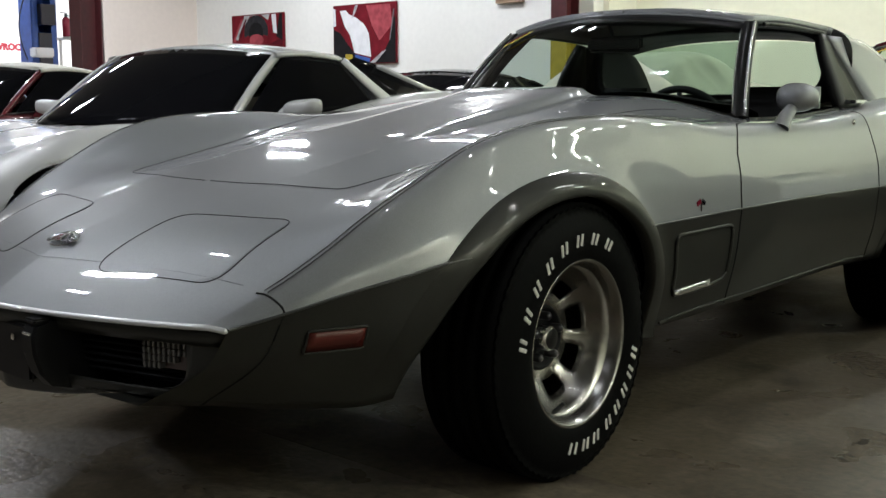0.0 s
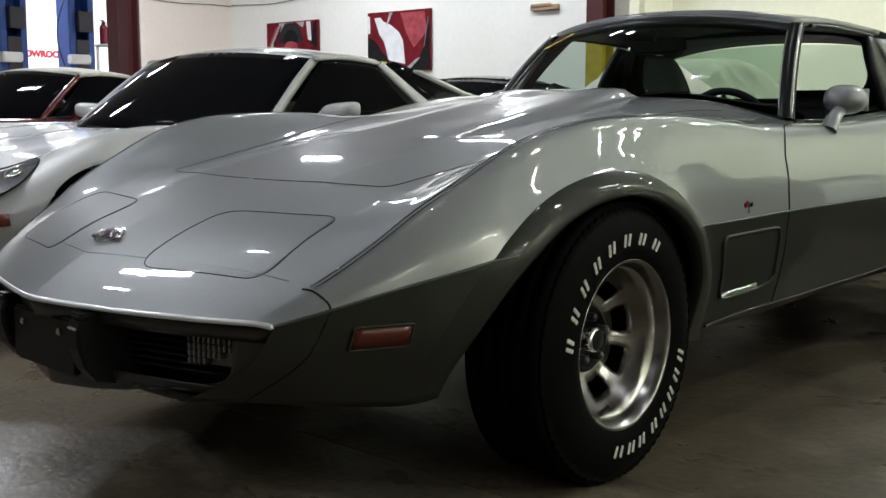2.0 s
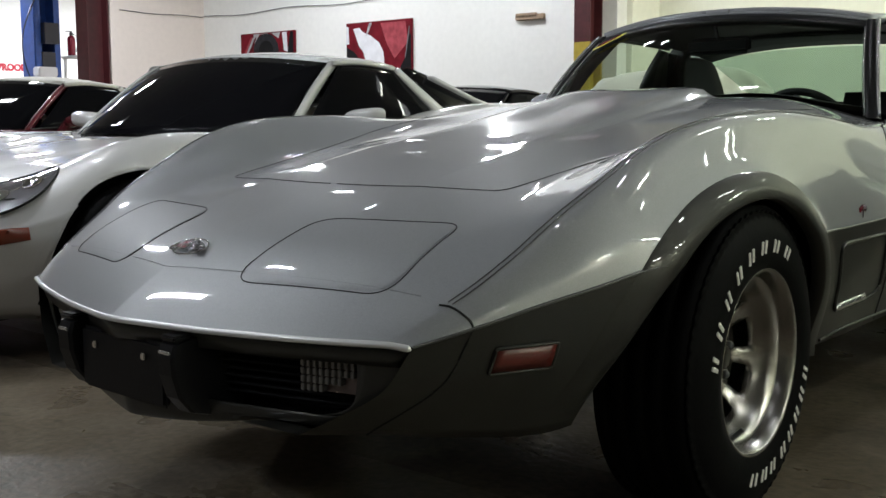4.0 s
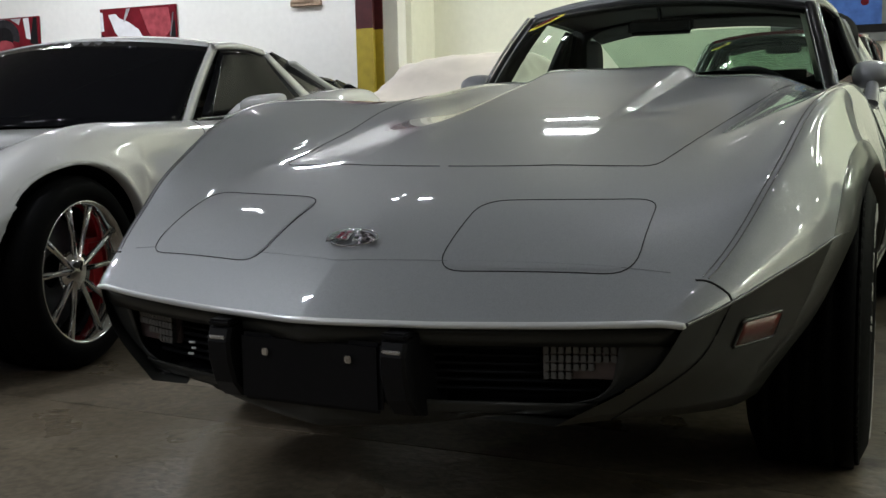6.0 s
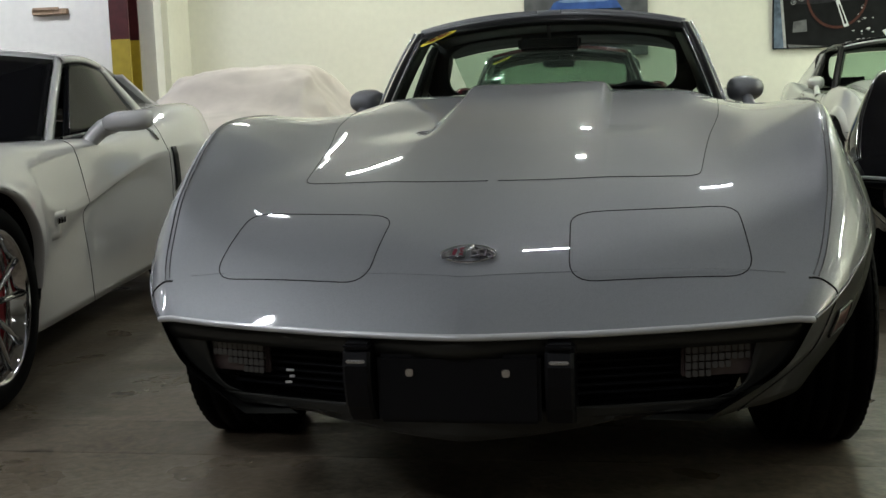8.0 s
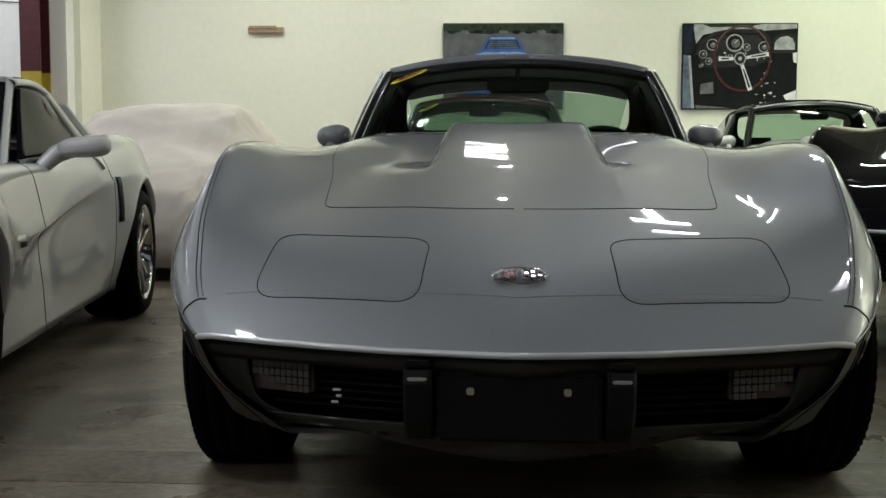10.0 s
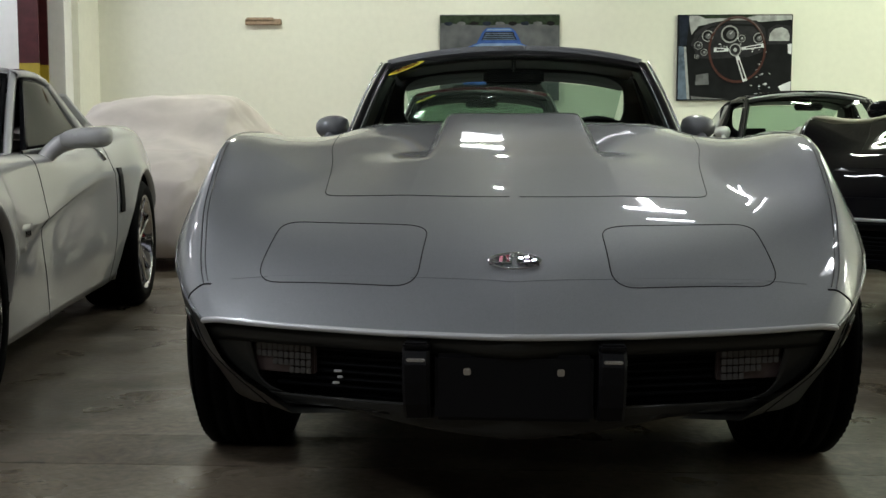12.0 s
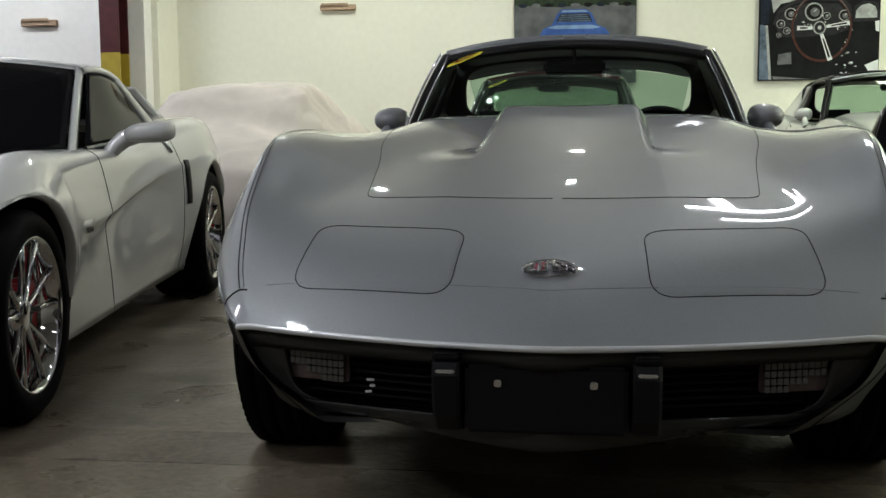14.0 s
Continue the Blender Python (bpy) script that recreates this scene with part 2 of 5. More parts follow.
def mesh_of(name, verts, faces, material, smooth=True):
    me = bpy.data.meshes.new(name)
    me.from_pydata([tuple(map(float, v)) for v in verts], [], faces)
    me.materials.append(material)
    if smooth:
        me.polygons.foreach_set("use_smooth", [True] * len(me.polygons))
    me.update()
    return me


def part(name, data, parent, label=""):
    ob = new(name, data)
    ob.parent = parent
    return tagged(ob, label)


def bm_mesh(name, bm, material, smooth=False):
    me = bpy.data.meshes.new(name)
    bmesh.ops.recalc_face_normals(bm, faces=bm.faces)
    bm.to_mesh(me)
    bm.free()
    me.materials.append(material)
    if smooth:
        me.polygons.foreach_set("use_smooth", [True] * len(me.polygons))
    return me


def box_mesh(name, size, material, bevel=0.0, at=(0, 0, 0), turn=None, taper=1.0, segs=2):
    bm = bmesh.new()
    bmesh.ops.create_cube(bm, size=1)
    for v in bm.verts:
        k = taper if v.co.z > 0 else 1.0
        v.co = Vector((v.co.x * size[0] * k, v.co.y * size[1] * k, v.co.z * size[2]))
    if bevel:
        bmesh.ops.bevel(bm, geom=list(bm.edges), offset=bevel, segments=segs, affect="EDGES", clamp_overlap=True)
    if turn:
        bm.transform(turn)
    bm.transform(Matrix.Translation(at))
    return bm_mesh(name, bm, material, smooth=False)


def lathe(name, profile, material, n=64, axis="x", smooth=True):
    """Revolve (along, radius) pairs round the x axis."""
    verts, faces = [], []
    k = len(profile)
    for i in range(n):
        a = 2 * math.pi * i / n
        for d, r in profile:
            verts.append((d, r * math.cos(a), r * math.sin(a)))
    for i in range(n):
        for j in range(k - 1):
            a, b = i * k + j, ((i + 1) % n) * k + j
            faces.append((a, b, b + 1, a + 1))
    return mesh_of(name, verts, faces, material, smooth)


def tube(name, pts, radius, material, sides=6, closed=False):
    """A round bar along points."""
    pts = [Vector(p) for p in pts]
    verts, faces = [], []
    n = len(pts)
    for i, p in enumerate(pts):
        a = pts[(i - 1) % n] if (closed or i > 0) else p
        b = pts[(i + 1) % n] if (closed or i < n - 1) else p
        d = (b - a).normalized() if (b - a).length > 1e-9 else Vector((0, 1, 0))
        up = Vector((0, 0, 1)) if abs(d.z) < 0.9 else Vector((1, 0, 0))
        s = d.cross(up).normalized()
        u = s.cross(d)
        r = radius(i / max(1, n - 1)) if callable(radius) else radius
        for k in range(sides):
            t = 2 * math.pi * k / sides
            verts.append(p + (s * math.cos(t) + u * math.sin(t)) * r)
    for i in range(n if closed else n - 1):
        for k in range(sides):
            a, b = i * sides, ((i + 1) % n) * sides
            faces.append((a + k, a + (k + 1) % sides, b + (k + 1) % sides, b + k))
    if not closed:
        faces.append(tuple(range(sides)))
        faces.append(tuple((n - 1) * sides + k for k in range(sides)))
    return mesh_of(name, verts, faces, material)


def ribbon(name, rows, material, thick=0.0):
    """A sheet through rows of points (all rows alike in length), with an optional thickness along the normal."""
    h, w = len(rows), len(rows[0])
    P = np.array([[tuple(p) for p in r] for r in rows], float)
    faces = [(i * w + j, i * w + j + 1, (i + 1) * w + j + 1, (i + 1) * w + j) for i in range(h - 1) for j in range(w - 1)]
    verts = P.reshape(-1, 3)
    if thick:
        du, dv = np.gradient(P, axis=0), np.gradient(P, axis=1)
        nn = np.cross(dv, du)
        nn /= np.linalg.norm(nn, axis=2, keepdims=True) + 1e-9
        low = (P - nn * thick).reshape(-1, 3)
        n0 = len(verts)
        verts = np.concatenate([verts, low])
        faces += [tuple(n0 + k for k in reversed(f)) for f in faces[:]]
        rim = [j for j in range(w)] + [i * w + w - 1 for i in range(1, h)] + [(h - 1) * w + j for j in range(w - 2, -1, -1)] + [i * w for i in range(h - 2, 0, -1)]
        for a, b in zip(rim, rim[1:] + rim[:1]):
            faces.append((b, a, n0 + a, n0 + b))
    return mesh_of(name, verts, faces, material)


def knots(*pairs):
    """A smooth curve through (s, value) pairs."""
    xs, ys = np.array(pairs[0::2], float), np.array(pairs[1::2], float)
    d = np.diff(ys) / np.diff(xs)
    m = np.r_[d[0], np.where(d[:-1] * d[1:] > 0, 2 * d[:-1] * d[1:] / (d[:-1] + d[1:] + 1e-12), 0), d[-1]]

    def f(s):
        s = min(max(s, xs[0]), xs[-1])
        i = min(max(int(np.searchsorted(xs, s)) - 1, 0), len(xs) - 2)
        h = xs[i + 1] - xs[i]
        t = (s - xs[i]) / h
        return float((2 * t**3 - 3 * t**2 + 1) * ys[i] + (t**3 - 2 * t**2 + t) * h * m[i] + (-2 * t**3 + 3 * t**2) * ys[i + 1] + (t**3 - t**2) * h * m[i + 1])
    return f


def eased(f, a, b, w=.09):
    """A curve freed of ripples: the mean of f round each place, closer at the ends a and b."""
    def g(s):
        k = max(0.0, min(w, s - a, b - s))
        return sum(f(s + k * d / 4) * (5 - abs(d)) for d in range(-4, 5)) / 25
    return g


def through_points(ctrl, sharp, n):
    """A dense line through control points, with kinks at the sharp ones."""
    c = np.array(ctrl, float)
    out = []
    for i in range(len(c) - 1):
        t0 = (c[i + 1] - c[i]) if (i == 0 or i in sharp) else (c[i + 1] - c[i - 1]) / 2
        t1 = (c[i + 1] - c[i]) if (i + 1 == len(c) - 1 or i + 1 in sharp) else (c[i + 2] - c[i]) / 2
        k = np.linalg.norm(c[i + 1] - c[i])
        t0 = t0 * min(1, k / (np.linalg.norm(t0) + 1e-9))
        t1 = t1 * min(1, k / (np.linalg.norm(t1) + 1e-9))
        for q in range(n[i]):
            t = q / n[i]
            out.append((2 * t**3 - 3 * t**2 + 1) * c[i] + (t**3 - 2 * t**2 + t) * t0 + (-2 * t**3 + 3 * t**2) * c[i + 1] + (t**3 - t**2) * t1)
    out.append(c[-1])
    return np.array(out)


class Shell:
    """A car's body skin: half sections along the car, mirrored. section(s) gives (x, z) controls from the centre line down to the sill."""

    def __init__(self, section, sharp, n, sweep, stations, arches, curl=None):
        self.curl = curl or (lambda s: 0.0)
        self.section, self.sharp, self.n, self.sweep, self.stations, self.arches = section, sharp, n, sweep, stations, arches
        self.top = sum(n[:5])
        self.waist = sum(n[:8])
        self.rows = [self.line(s) for s in stations]

    def line(self, s):
        p = through_points(self.section(s), self.sharp, self.n)
        y = s + self.sweep(s) * (np.sqrt(p[:, 0] ** 2 + .0016) - .04) / 0.62 + self.curl(s) * (p[:, 0] / .65) ** 4
        x = p[:, 0].copy()
        for yw, zw, r, flare, kf in self.arches:
            d = np.hypot((y - yw) * np.where(y < yw, kf, 1), p[:, 1] - zw)
            x += np.where(x > 0.5, flare * np.exp(-(((d - r) / 0.055) ** 2)), 0) * np.clip((p[:, 1] - .36) / .2, 0, 1)
        return np.stack([x, y, p[:, 1]], 1)

    def station(self, x, y):
        s = y
        for _ in range(12):
            s = y - self.sweep(s) * (math.sqrt(x * x + .0016) - .04) / 0.62 - self.curl(s) * (x / .65) ** 4
        return s

    def over(self, x, y, lift=0.0):
        """The point of the upper skin at (x, y)."""
        p = self.line(self.station(x, y))[: self.top + 1]
        return (x, y, float(np.interp(abs(x), p[:, 0], p[:, 2])) + lift)

    def beside(self, y, z, side=1, lift=0.0):
        """The point of the flank at (y, z)."""
        x = 0.8
        for _ in range(4):
            p = self.line(self.station(x, y))[self.top:]
            x = float(np.interp(-z, -p[:, 2], p[:, 0]))
        return (side * (x + lift), y, z)

    def split(self, root, rules, cut=None):
        """Make the skin's parts: rules is a list of (name, material, label, test(face centre x, y, row, column)), first match wins."""
        R, C = len(self.rows), len(self.rows[0])
        for side in (1, -1):
            P = np.array(self.rows)
            P[:, :, 0] *= side
            du, dv = np.gradient(P, axis=0), np.gradient(P, axis=1)
            N = np.cross(dv, du) * side
            N /= np.linalg.norm(N, axis=2, keepdims=True) + 1e-9
            V = P.copy()
            for yw, zw, r, _, kf in self.arches:
                dy, dz = V[:, :, 1] - yw, V[:, :, 2] - zw
                d = np.hypot(dy * np.where(dy < 0, kf, 1), dz)
                inside = (d < r) & (np.abs(V[:, :, 0]) > 0.5) & (V[:, :, 2] < zw + r)
                near = inside
                k = np.where(near, r / np.maximum(d, 1e-6), 1)
                V[:, :, 1], V[:, :, 2] = yw + dy * k, zw + dz * k
            groups = {}
            for i in range(R - 1):
                for j in range(C - 1):
                    q = P[i:i + 2, j:j + 2].reshape(-1, 3)
                    c = q.mean(0)
                    if cut and cut(abs(c[0]), c[1], j):
                        continue
                    if any(abs(c[0]) > 0.5 and all(math.hypot((a[1] - yw) * (kf if a[1] < yw else 1), a[2] - zw) < r - 1e-6 for a in q) for yw, zw, r, _, kf in self.arches):
                        continue
                    for g, rule in enumerate(rules):
                        if rule[3](abs(c[0]), c[1], j):
                            groups.setdefault(g, []).append((i, j))
                            break
            for g, cells in groups.items():
                name, material, label, _ = rules[g]
                ids, verts, faces, norms = {}, [], [], []
                for i, j in cells:
                    f = []
                    for a, b in ((i, j), (i, j + 1), (i + 1, j + 1), (i + 1, j)):
                        if (a, b) not in ids:
                            ids[(a, b)] = len(verts)
                            verts.append(V[a, b])
                            norms.append(tuple(N[a, b]))
                        f.append(ids[(a, b)])
                    faces.append(tuple(f if side > 0 else reversed(f)))
                me = mesh_of(name, verts, faces, material)
                me.normals_split_custom_set_from_vertices(norms)
                part(name, me, root, label)


def station_list(a, b, steps):
    """Stations from a to b, closer at the ends of the list of (upto, step)."""
    out, s = [a], a
    for upto, step in steps:
        while s < upto - 1e-6:
            s = min(upto, s + step)
            out.append(s)
    return out


def seam(name, pts, root, radius=0.0020, material=None, closed=False):
    part(name, tube(name, pts, radius, material or GAP, 6, closed), root)


def smooth_loop(corners, radius, n=6):
    """A closed outline with rounded corners, in the plane."""
    out = []
    k = len(corners)
    for i in range(k):
        p, a, b = Vector(corners[i]), Vector(corners[i - 1]), Vector(corners[(i + 1) % k])
        ra = min(radius, (a - p).length * 0.45, (b - p).length * 0.45)
        p0, p1 = p + (a - p).normalized() * ra, p + (b - p).normalized() * ra
        for q in range(n + 1):
            t = q / n
            out.append((1 - t) ** 2 * p0 + 2 * t * (1 - t) * p + t * t * p1)
    dense = []
    for i, p in enumerate(out):
        q = out[(i + 1) % len(out)]
        m = max(1, int((q - p).length / 0.03))
        dense += [p + (q - p) * (j / m) for j in range(m)]
    return [tuple(p) for p in dense]

# ---- the hall ----


def slab(name, x0, x1, y0, y1, z0, z1, material, label, category):
    me = box_mesh(name, (x1 - x0, y1 - y0, z1 - z0), material, at=((x0 + x1) / 2, (y0 + y1) / 2, (z0 + z1) / 2))
    return tagged(new(name, me), label, category, kind="structure")


slab("floor", -24, 10, -9, 16, -0.2, 0.0, CONCRETE, "stained grey concrete workshop floor", "floor")
slab("floor_strip", -7, 7, -.30, .0, .0, .0008, STRIPCON, "darker concrete strip across the floor", "floor")
slab("wall_north", -4.48, 10, 9.0, 9.2, 0, 4.6, CREAMPAINT, "cream painted back wall of the hall", "wall")
slab("wall_recess", -12.0, -4.55, 8.2, 8.4, 0, 4.6, WALLPAINT, "white painted wall hung with red pictures", "wall")
slab("wall_return", -4.68, -4.48, 8.403, 9.0, 0, 4.6, CREAMPAINT, "short cream return wall beside the steel column", "wall")
slab("wall_side", -12.2, -12.0, 6.55, 8.4, 0, 4.6, PINKPAINT, "short pinkish side wall beside the lift bay", "wall")
slab("wall_east", 10, 10.2, -9, 9.2, 0, 4.6, CREAMPAINT, "cream painted side wall", "wall")
# Unseen south wall; its grey limits the light thrown onto the car's front.
slab("wall_south", -24, 10, -9.2, -9, 0, 4.6, DIMPAINT, "unseen dim grey wall closing the hall behind the camera", "wall")
slab("wall_lift_bay", -20.2, -20.0, -9, 16, 0, 4.6, WALLPAINT, "bright white wall of the lift bay", "wall")
slab("wall_bay_end", -20, -12.2, 15.8, 16, 0, 4.6, WALLPAINT, "white end wall of the lift bay", "wall")
slab("wall_bay_inner", -12.2, -12.0, 8.403, 16, 0, 4.6, WALLPAINT, "white inner wall of the lift bay", "wall")
slab("ceiling", -24, 10.2, -9.2, 16, 4.6, 4.7, CEILING, "dim grey roof deck over the hall", "ceiling")


def steel_column(x, y, depth=0.30, width=0.34, band=1.75):
    """A wide-flange column, oxblood above and yellow to shoulder height."""
    root = thing("steel_column", pose(x, y, 0), "oxblood steel column with a yellow painted foot", "column", "steel columns")
    for name, z0, z1, mat, label in (("upper_shaft", band, 4.6, OXBLOOD, "oxblood paint"), ("lower_shaft", 0, band, MUSTARD, "yellow paint")):
        bm = bmesh.new()
        for sx, sy, px, py in ((width, 0.02, 0, -depth / 2 + 0.01), (width, 0.02, 0, depth / 2 - 0.01), (0.016, depth - 0.04, 0, 0)):
            bmesh.ops.create_cube(bm, size=1, matrix=Matrix.Translation((px, py, (z0 + z1) / 2)) @ Matrix.Diagonal((sx, sy, z1 - z0, 1)))
        part(name, bm_mesh(name, bm, mat), root, label)
    return root


steel_column(-4.80, 8.0, 0.25, 0.21)
steel_column(-12.15, 6.35, 0.34, 0.30, 1.2)


def picture(name, x, y, z, w, h, label, paint):
    root = thing(name, pose(x, y, z), label, "picture", "wall pictures")
    part("canvas", box_mesh("canvas", (w, 0.04, h), shade(name + "_ground", paint, 0.85, spec=0.15, vary=0.4, scale=6), 0.004), root)
    return root


def flat_shape(name, pts, parent, material, lift):
    """A flat painted shape on a picture, in its plane."""
    me = mesh_of(name, [(px, -0.02 - lift, pz) for px, pz in pts], [tuple(range(len(pts)))], material, False)
    return part(name, me, parent)


def ring_shape(name, cx, cz, rx, rz, width, parent, material, lift, n=40, a0=0.0, a1=6.2832):
    verts, faces = [], []
    for i in range(n + 1):
        a = a0 + (a1 - a0) * i / n
        for k in (1, 1 - width):
            verts.append((cx + rx * k * math.cos(a), -0.02 - lift, cz + rz * k * math.sin(a)))
    faces = [(2 * i, 2 * i + 1, 2 * i + 3, 2 * i + 2) for i in range(n)]
    return part(name, mesh_of(name, verts, faces, material, False), parent)


def disc_pts(cx, cz, rx, rz, n=28):
    return [(cx + rx * math.cos(2 * math.pi * i / n), cz + rz * math.sin(2 * math.pi * i / n)) for i in range(n)]

# ---- the silver coupe of the seventies ----


def make_c3():
    base = knots(-1.055, .480, -.97, .538, -.86, .600, -.70, .655, -.36, .737, -.1, .784, .1, .8155, .4, .8625, .7, .909, .9, .938, 1.2, .93, 2.2, .95, 2.8, .93, 3.3, .86, 3.6, .78, 3.67, .70)
    bulge = knots(-1.055, 0, -.36, 0, -.12, .004, .05, .011, .3, .0165, .5, .0225, .7, .028, .88, .033, .97, .0, 3.67, 0)
    crest_x = knots(-1.055, .600, -.97, .655, -.82, .69, -.6, .725, -.36, .748, .05, .785, .5, .785, .9, .758, 1.4, .745, 2.0, .775, 2.5, .80, 3.1, .76, 3.67, .62)
    crest_z = knots(-1.055, .484, -.97, .538, -.82, .60, -.65, .68, -.45, .755, -.25, .835, 0, .876, .25, .884, .5, .872, .9, .846, 1.4, .845, 2.0, .878, 2.5, .955, 3.0, .93, 3.5, .84, 3.67, .74)
    valley = knots(-1.055, .482, -.97, .536, -.86, .597, -.70, .650, -.36, .724, 0, .788, .3, .842, .6, .894, .9, .931, 1.3, .90, 2.2, .92, 3.0, .90, 3.6, .78, 3.67, .70)
    waist_x = knots(-1.055, .645, -.97, .700, -.8, .752, -.6, .803, -.4, .834, 0, .856, .4, .858, .9, .850, 1.4, .838, 2.0, .862, 2.5, .885, 3.1, .845, 3.67, .68)
    waist_z = knots(-1.055, .477, -.97, .500, -.8, .532, -.6, .560, -.4, .585, 0, .600, .4, .595, .9, .600, 2.2, .60, 3.0, .62, 3.67, .60)
    sill_x = knots(-1.055, .440, -.97, .500, -.8, .585, -.6, .665, -.45, .705, 0, .76, .45, .80, 1.7, .81, 2.5, .80, 3.2, .74, 3.67, .60)
    sill_z = knots(-1.055, .302, -.95, .292, -.8, .270, -.6, .256, -.45, .27, 0, .30, .45, .295, 1.7, .325, 2.2, .31, 3.2, .30, 3.67, .36)
    sweep = knots(-1.055, .148, -.8, .105, -.36, .012, -.1, 0, 3.0, 0, 3.67, -.05)
    curl = knots(-1.055, .042, -.95, .030, -.8, .008, -.6, 0, 3.67, 0)

    base, crest_x, crest_z, valley, waist_x = (eased(f, -1.055, 3.67) for f in (base, crest_x, crest_z, valley, waist_x))

    def section(s):
        b, u, cx, cz, v = base(s), bulge(s), crest_x(s), crest_z(s), valley(s)
        fore = max(0.0, min(1.0, (-.15 - s) / .25))
        step = max(0.0, min(1.0, (s + .06) / .24))
        wx, wz, lx, lz = waist_x(s), waist_z(s), sill_x(s), sill_z(s)
        rise = max(0.0, cz - v)
        drop = max(0.0, v - cz)
        peak = .0025 * max(0.0, min(1.0, (-.72 - s) / .25))
        return [(0, b + u + peak), (.221, b + .985 * u), (.258, b + (.93 - 1.02 * step) * u), (.5 * (.30 + cx) - .03 + .04 * fore, v - .04 * drop), (cx - .10 + .025 * fore, v + (.62 - .14 * fore) * rise - .72 * drop), (cx, cz),
                (cx + .38 * (wx - cx), cz - .16 * (cz - wz)), (cx + .86 * (wx - cx), cz - .62 * (cz - wz)), (wx, wz),
                (wx - .28 * (wx - lx), wz - .5 * (wz - lz)), (lx, lz), (lx - .12, lz - .05 * max(0.0, min(1.0, (s + .7) / .3)) + .012)]

    steps = [(-.8, .02), (-.3, .03), (.6, .025), (1.9, .05), (3.0, .03), (3.67, .035)]
    return Shell(section, {2, 8, 10}, [8, 6, 6, 6, 5, 6, 8, 7, 8, 6, 3], sweep, station_list(-1.055, 3.67, steps),
                 [(0, .30, .395, .020, .84), (2.489, .30, .395, .022, 1.0)], curl)


C3 = make_c3()


def add_wheel_c3(root, x, y, side, letters=True, detail=True):
    m = pose(x, y, .335, 0, 0, (0 if side > 0 else 180) + (3.0 if y < 1 else 0))
    wheel = new("wheel")
    wheel.parent = root
    wheel.matrix_basis = m
    tread = [(-.125, .20), (-.128, .235), (-.126, .285), (-.112, .318), (-.100, .335)]
    for g in range(5):
        c = -.085 + g * .0425
        tread += [(c - .016, .3425), (c + .012, .3435), (c + .0145, .334), (c + .0235, .334)]
    tread += [(.100, .335), (.112, .318), (.126, .285), (.129, .240), (.122, .208), (.116, .200)]
    me = lathe("tyre", tread, RUBBER, 144)
    k = len(tread)
    for i, v in enumerate(me.vertices):
        j, a = i % k, i // k
        if a % 2 and abs(v.co.x) > .095 and .30 < math.hypot(v.co.y, v.co.z) < .34:
            v.co.y *= .983
            v.co.z *= .983
    tyre = part("tyre", me, wheel)
    if letters:
        start = ((171, 8, 15.2), (-15, 5, 11.5), (-75, 2, 11.0), (-96, 2, 5.5))
        for a0, count, step in start:
            for q in range(count):
                for off in ((-2.1, 2.1) if step > 7 else (0,)):
                    a = radians(a0 - q * step - off)
                    bar = box_mesh("raised_mark", (.003, .0100, .030), WHITE_LETTER, .0015, segs=1, turn=Matrix.Rotation(radians(-14), 4, "X"))
                    ob = part("raised_mark", bar, wheel, "worn white raised tyre mark")
                    r = .257
                    ob.matrix_basis = Matrix.Translation((.1285, r * math.cos(a), r * math.sin(a))) @ Matrix.Rotation(a - math.pi / 2, 4, "X")
    # rim: barrel and lip, then the slotted dish
    part("rim", lathe("rim", [(-.10, .196), (.02, .186), (.085, .190), (.112, .203), (.121, .2095), (.1225, .206), (.118, .199), (.098, .1915), (.088, .187)], ALLOY, 72), wheel, "polished alloy rim")
    n = 64
    prof = [(.088, .187), (.064, .177), (.044, .160), (.030, .147), (.018, .130), (.008, .112), (.000, .094), (.006, .080)]
    verts, faces = [], []
    for i in range(n):
        a = 2 * math.pi * i / n
        for d, r in prof:
            verts.append((d, r * math.cos(a), r * math.sin(a)))
    for i in range(n):
        for j in range(len(prof) - 1):
            if 3 <= j <= 4 and (i % 8) in (0, 1, 2, 3, 4):
                continue
            p, q = i * len(prof) + j, ((i + 1) % n) * len(prof) + j
            faces.append((p, q, q + 1, p + 1))
    me = mesh_of("slotted_dish", verts, faces, ALLOY)
    bm = bmesh.new()
    bm.from_mesh(me)
    bmesh.ops.solidify(bm, geom=list(bm.faces), thickness=.009)
    bm.to_mesh(me)
    bm.free()
    part("slotted_dish", me, wheel, "brushed alloy dish with eight slots")
    part("hub_plate", lathe("hub_plate", [(.006, .084), (.012, .080), (.012, .073), (-.012, .068), (-.012, .02)], GRILLE, 40), wheel, "dark hub recess")
    part("brake_drum", lathe("brake_drum", [(-.06, .0), (-.06, .17), (-.09, .18)], GRILLE, 32), wheel, "black brake seen through the slots")
    part("centre_cap", lathe("centre_cap", [(.004, .034), (.030, .032), (.036, .028), (.037, .0)], CHROME, 28), wheel, "chrome centre cap with a dark middle")
    part("cap_disc", lathe("cap_disc", [(.0375, .026), (.039, .024), (.039, 0)], BLACKTRIM, 20), wheel)
    for q in range(5):
        a = 2 * math.pi * q / 5 + .3
        # Chrome nuts in a dark alloy: the dark they mirror is put into the colour.
        part("lug_nut", lathe("lug_nut", [(.0, .011), (.026, .011), (.032, .006), (.032, 0)], DARKALLOY, 10), wheel).location = (0, .056 * math.cos(a), .056 * math.sin(a))
    a = radians(-105)
    part("valve_stem", tube("valve_stem", [(.075, .178 * math.cos(a), .178 * math.sin(a)), (.10, .150 * math.cos(a), .150 * math.sin(a))], .006, BLACKTRIM), wheel)
    return wheel


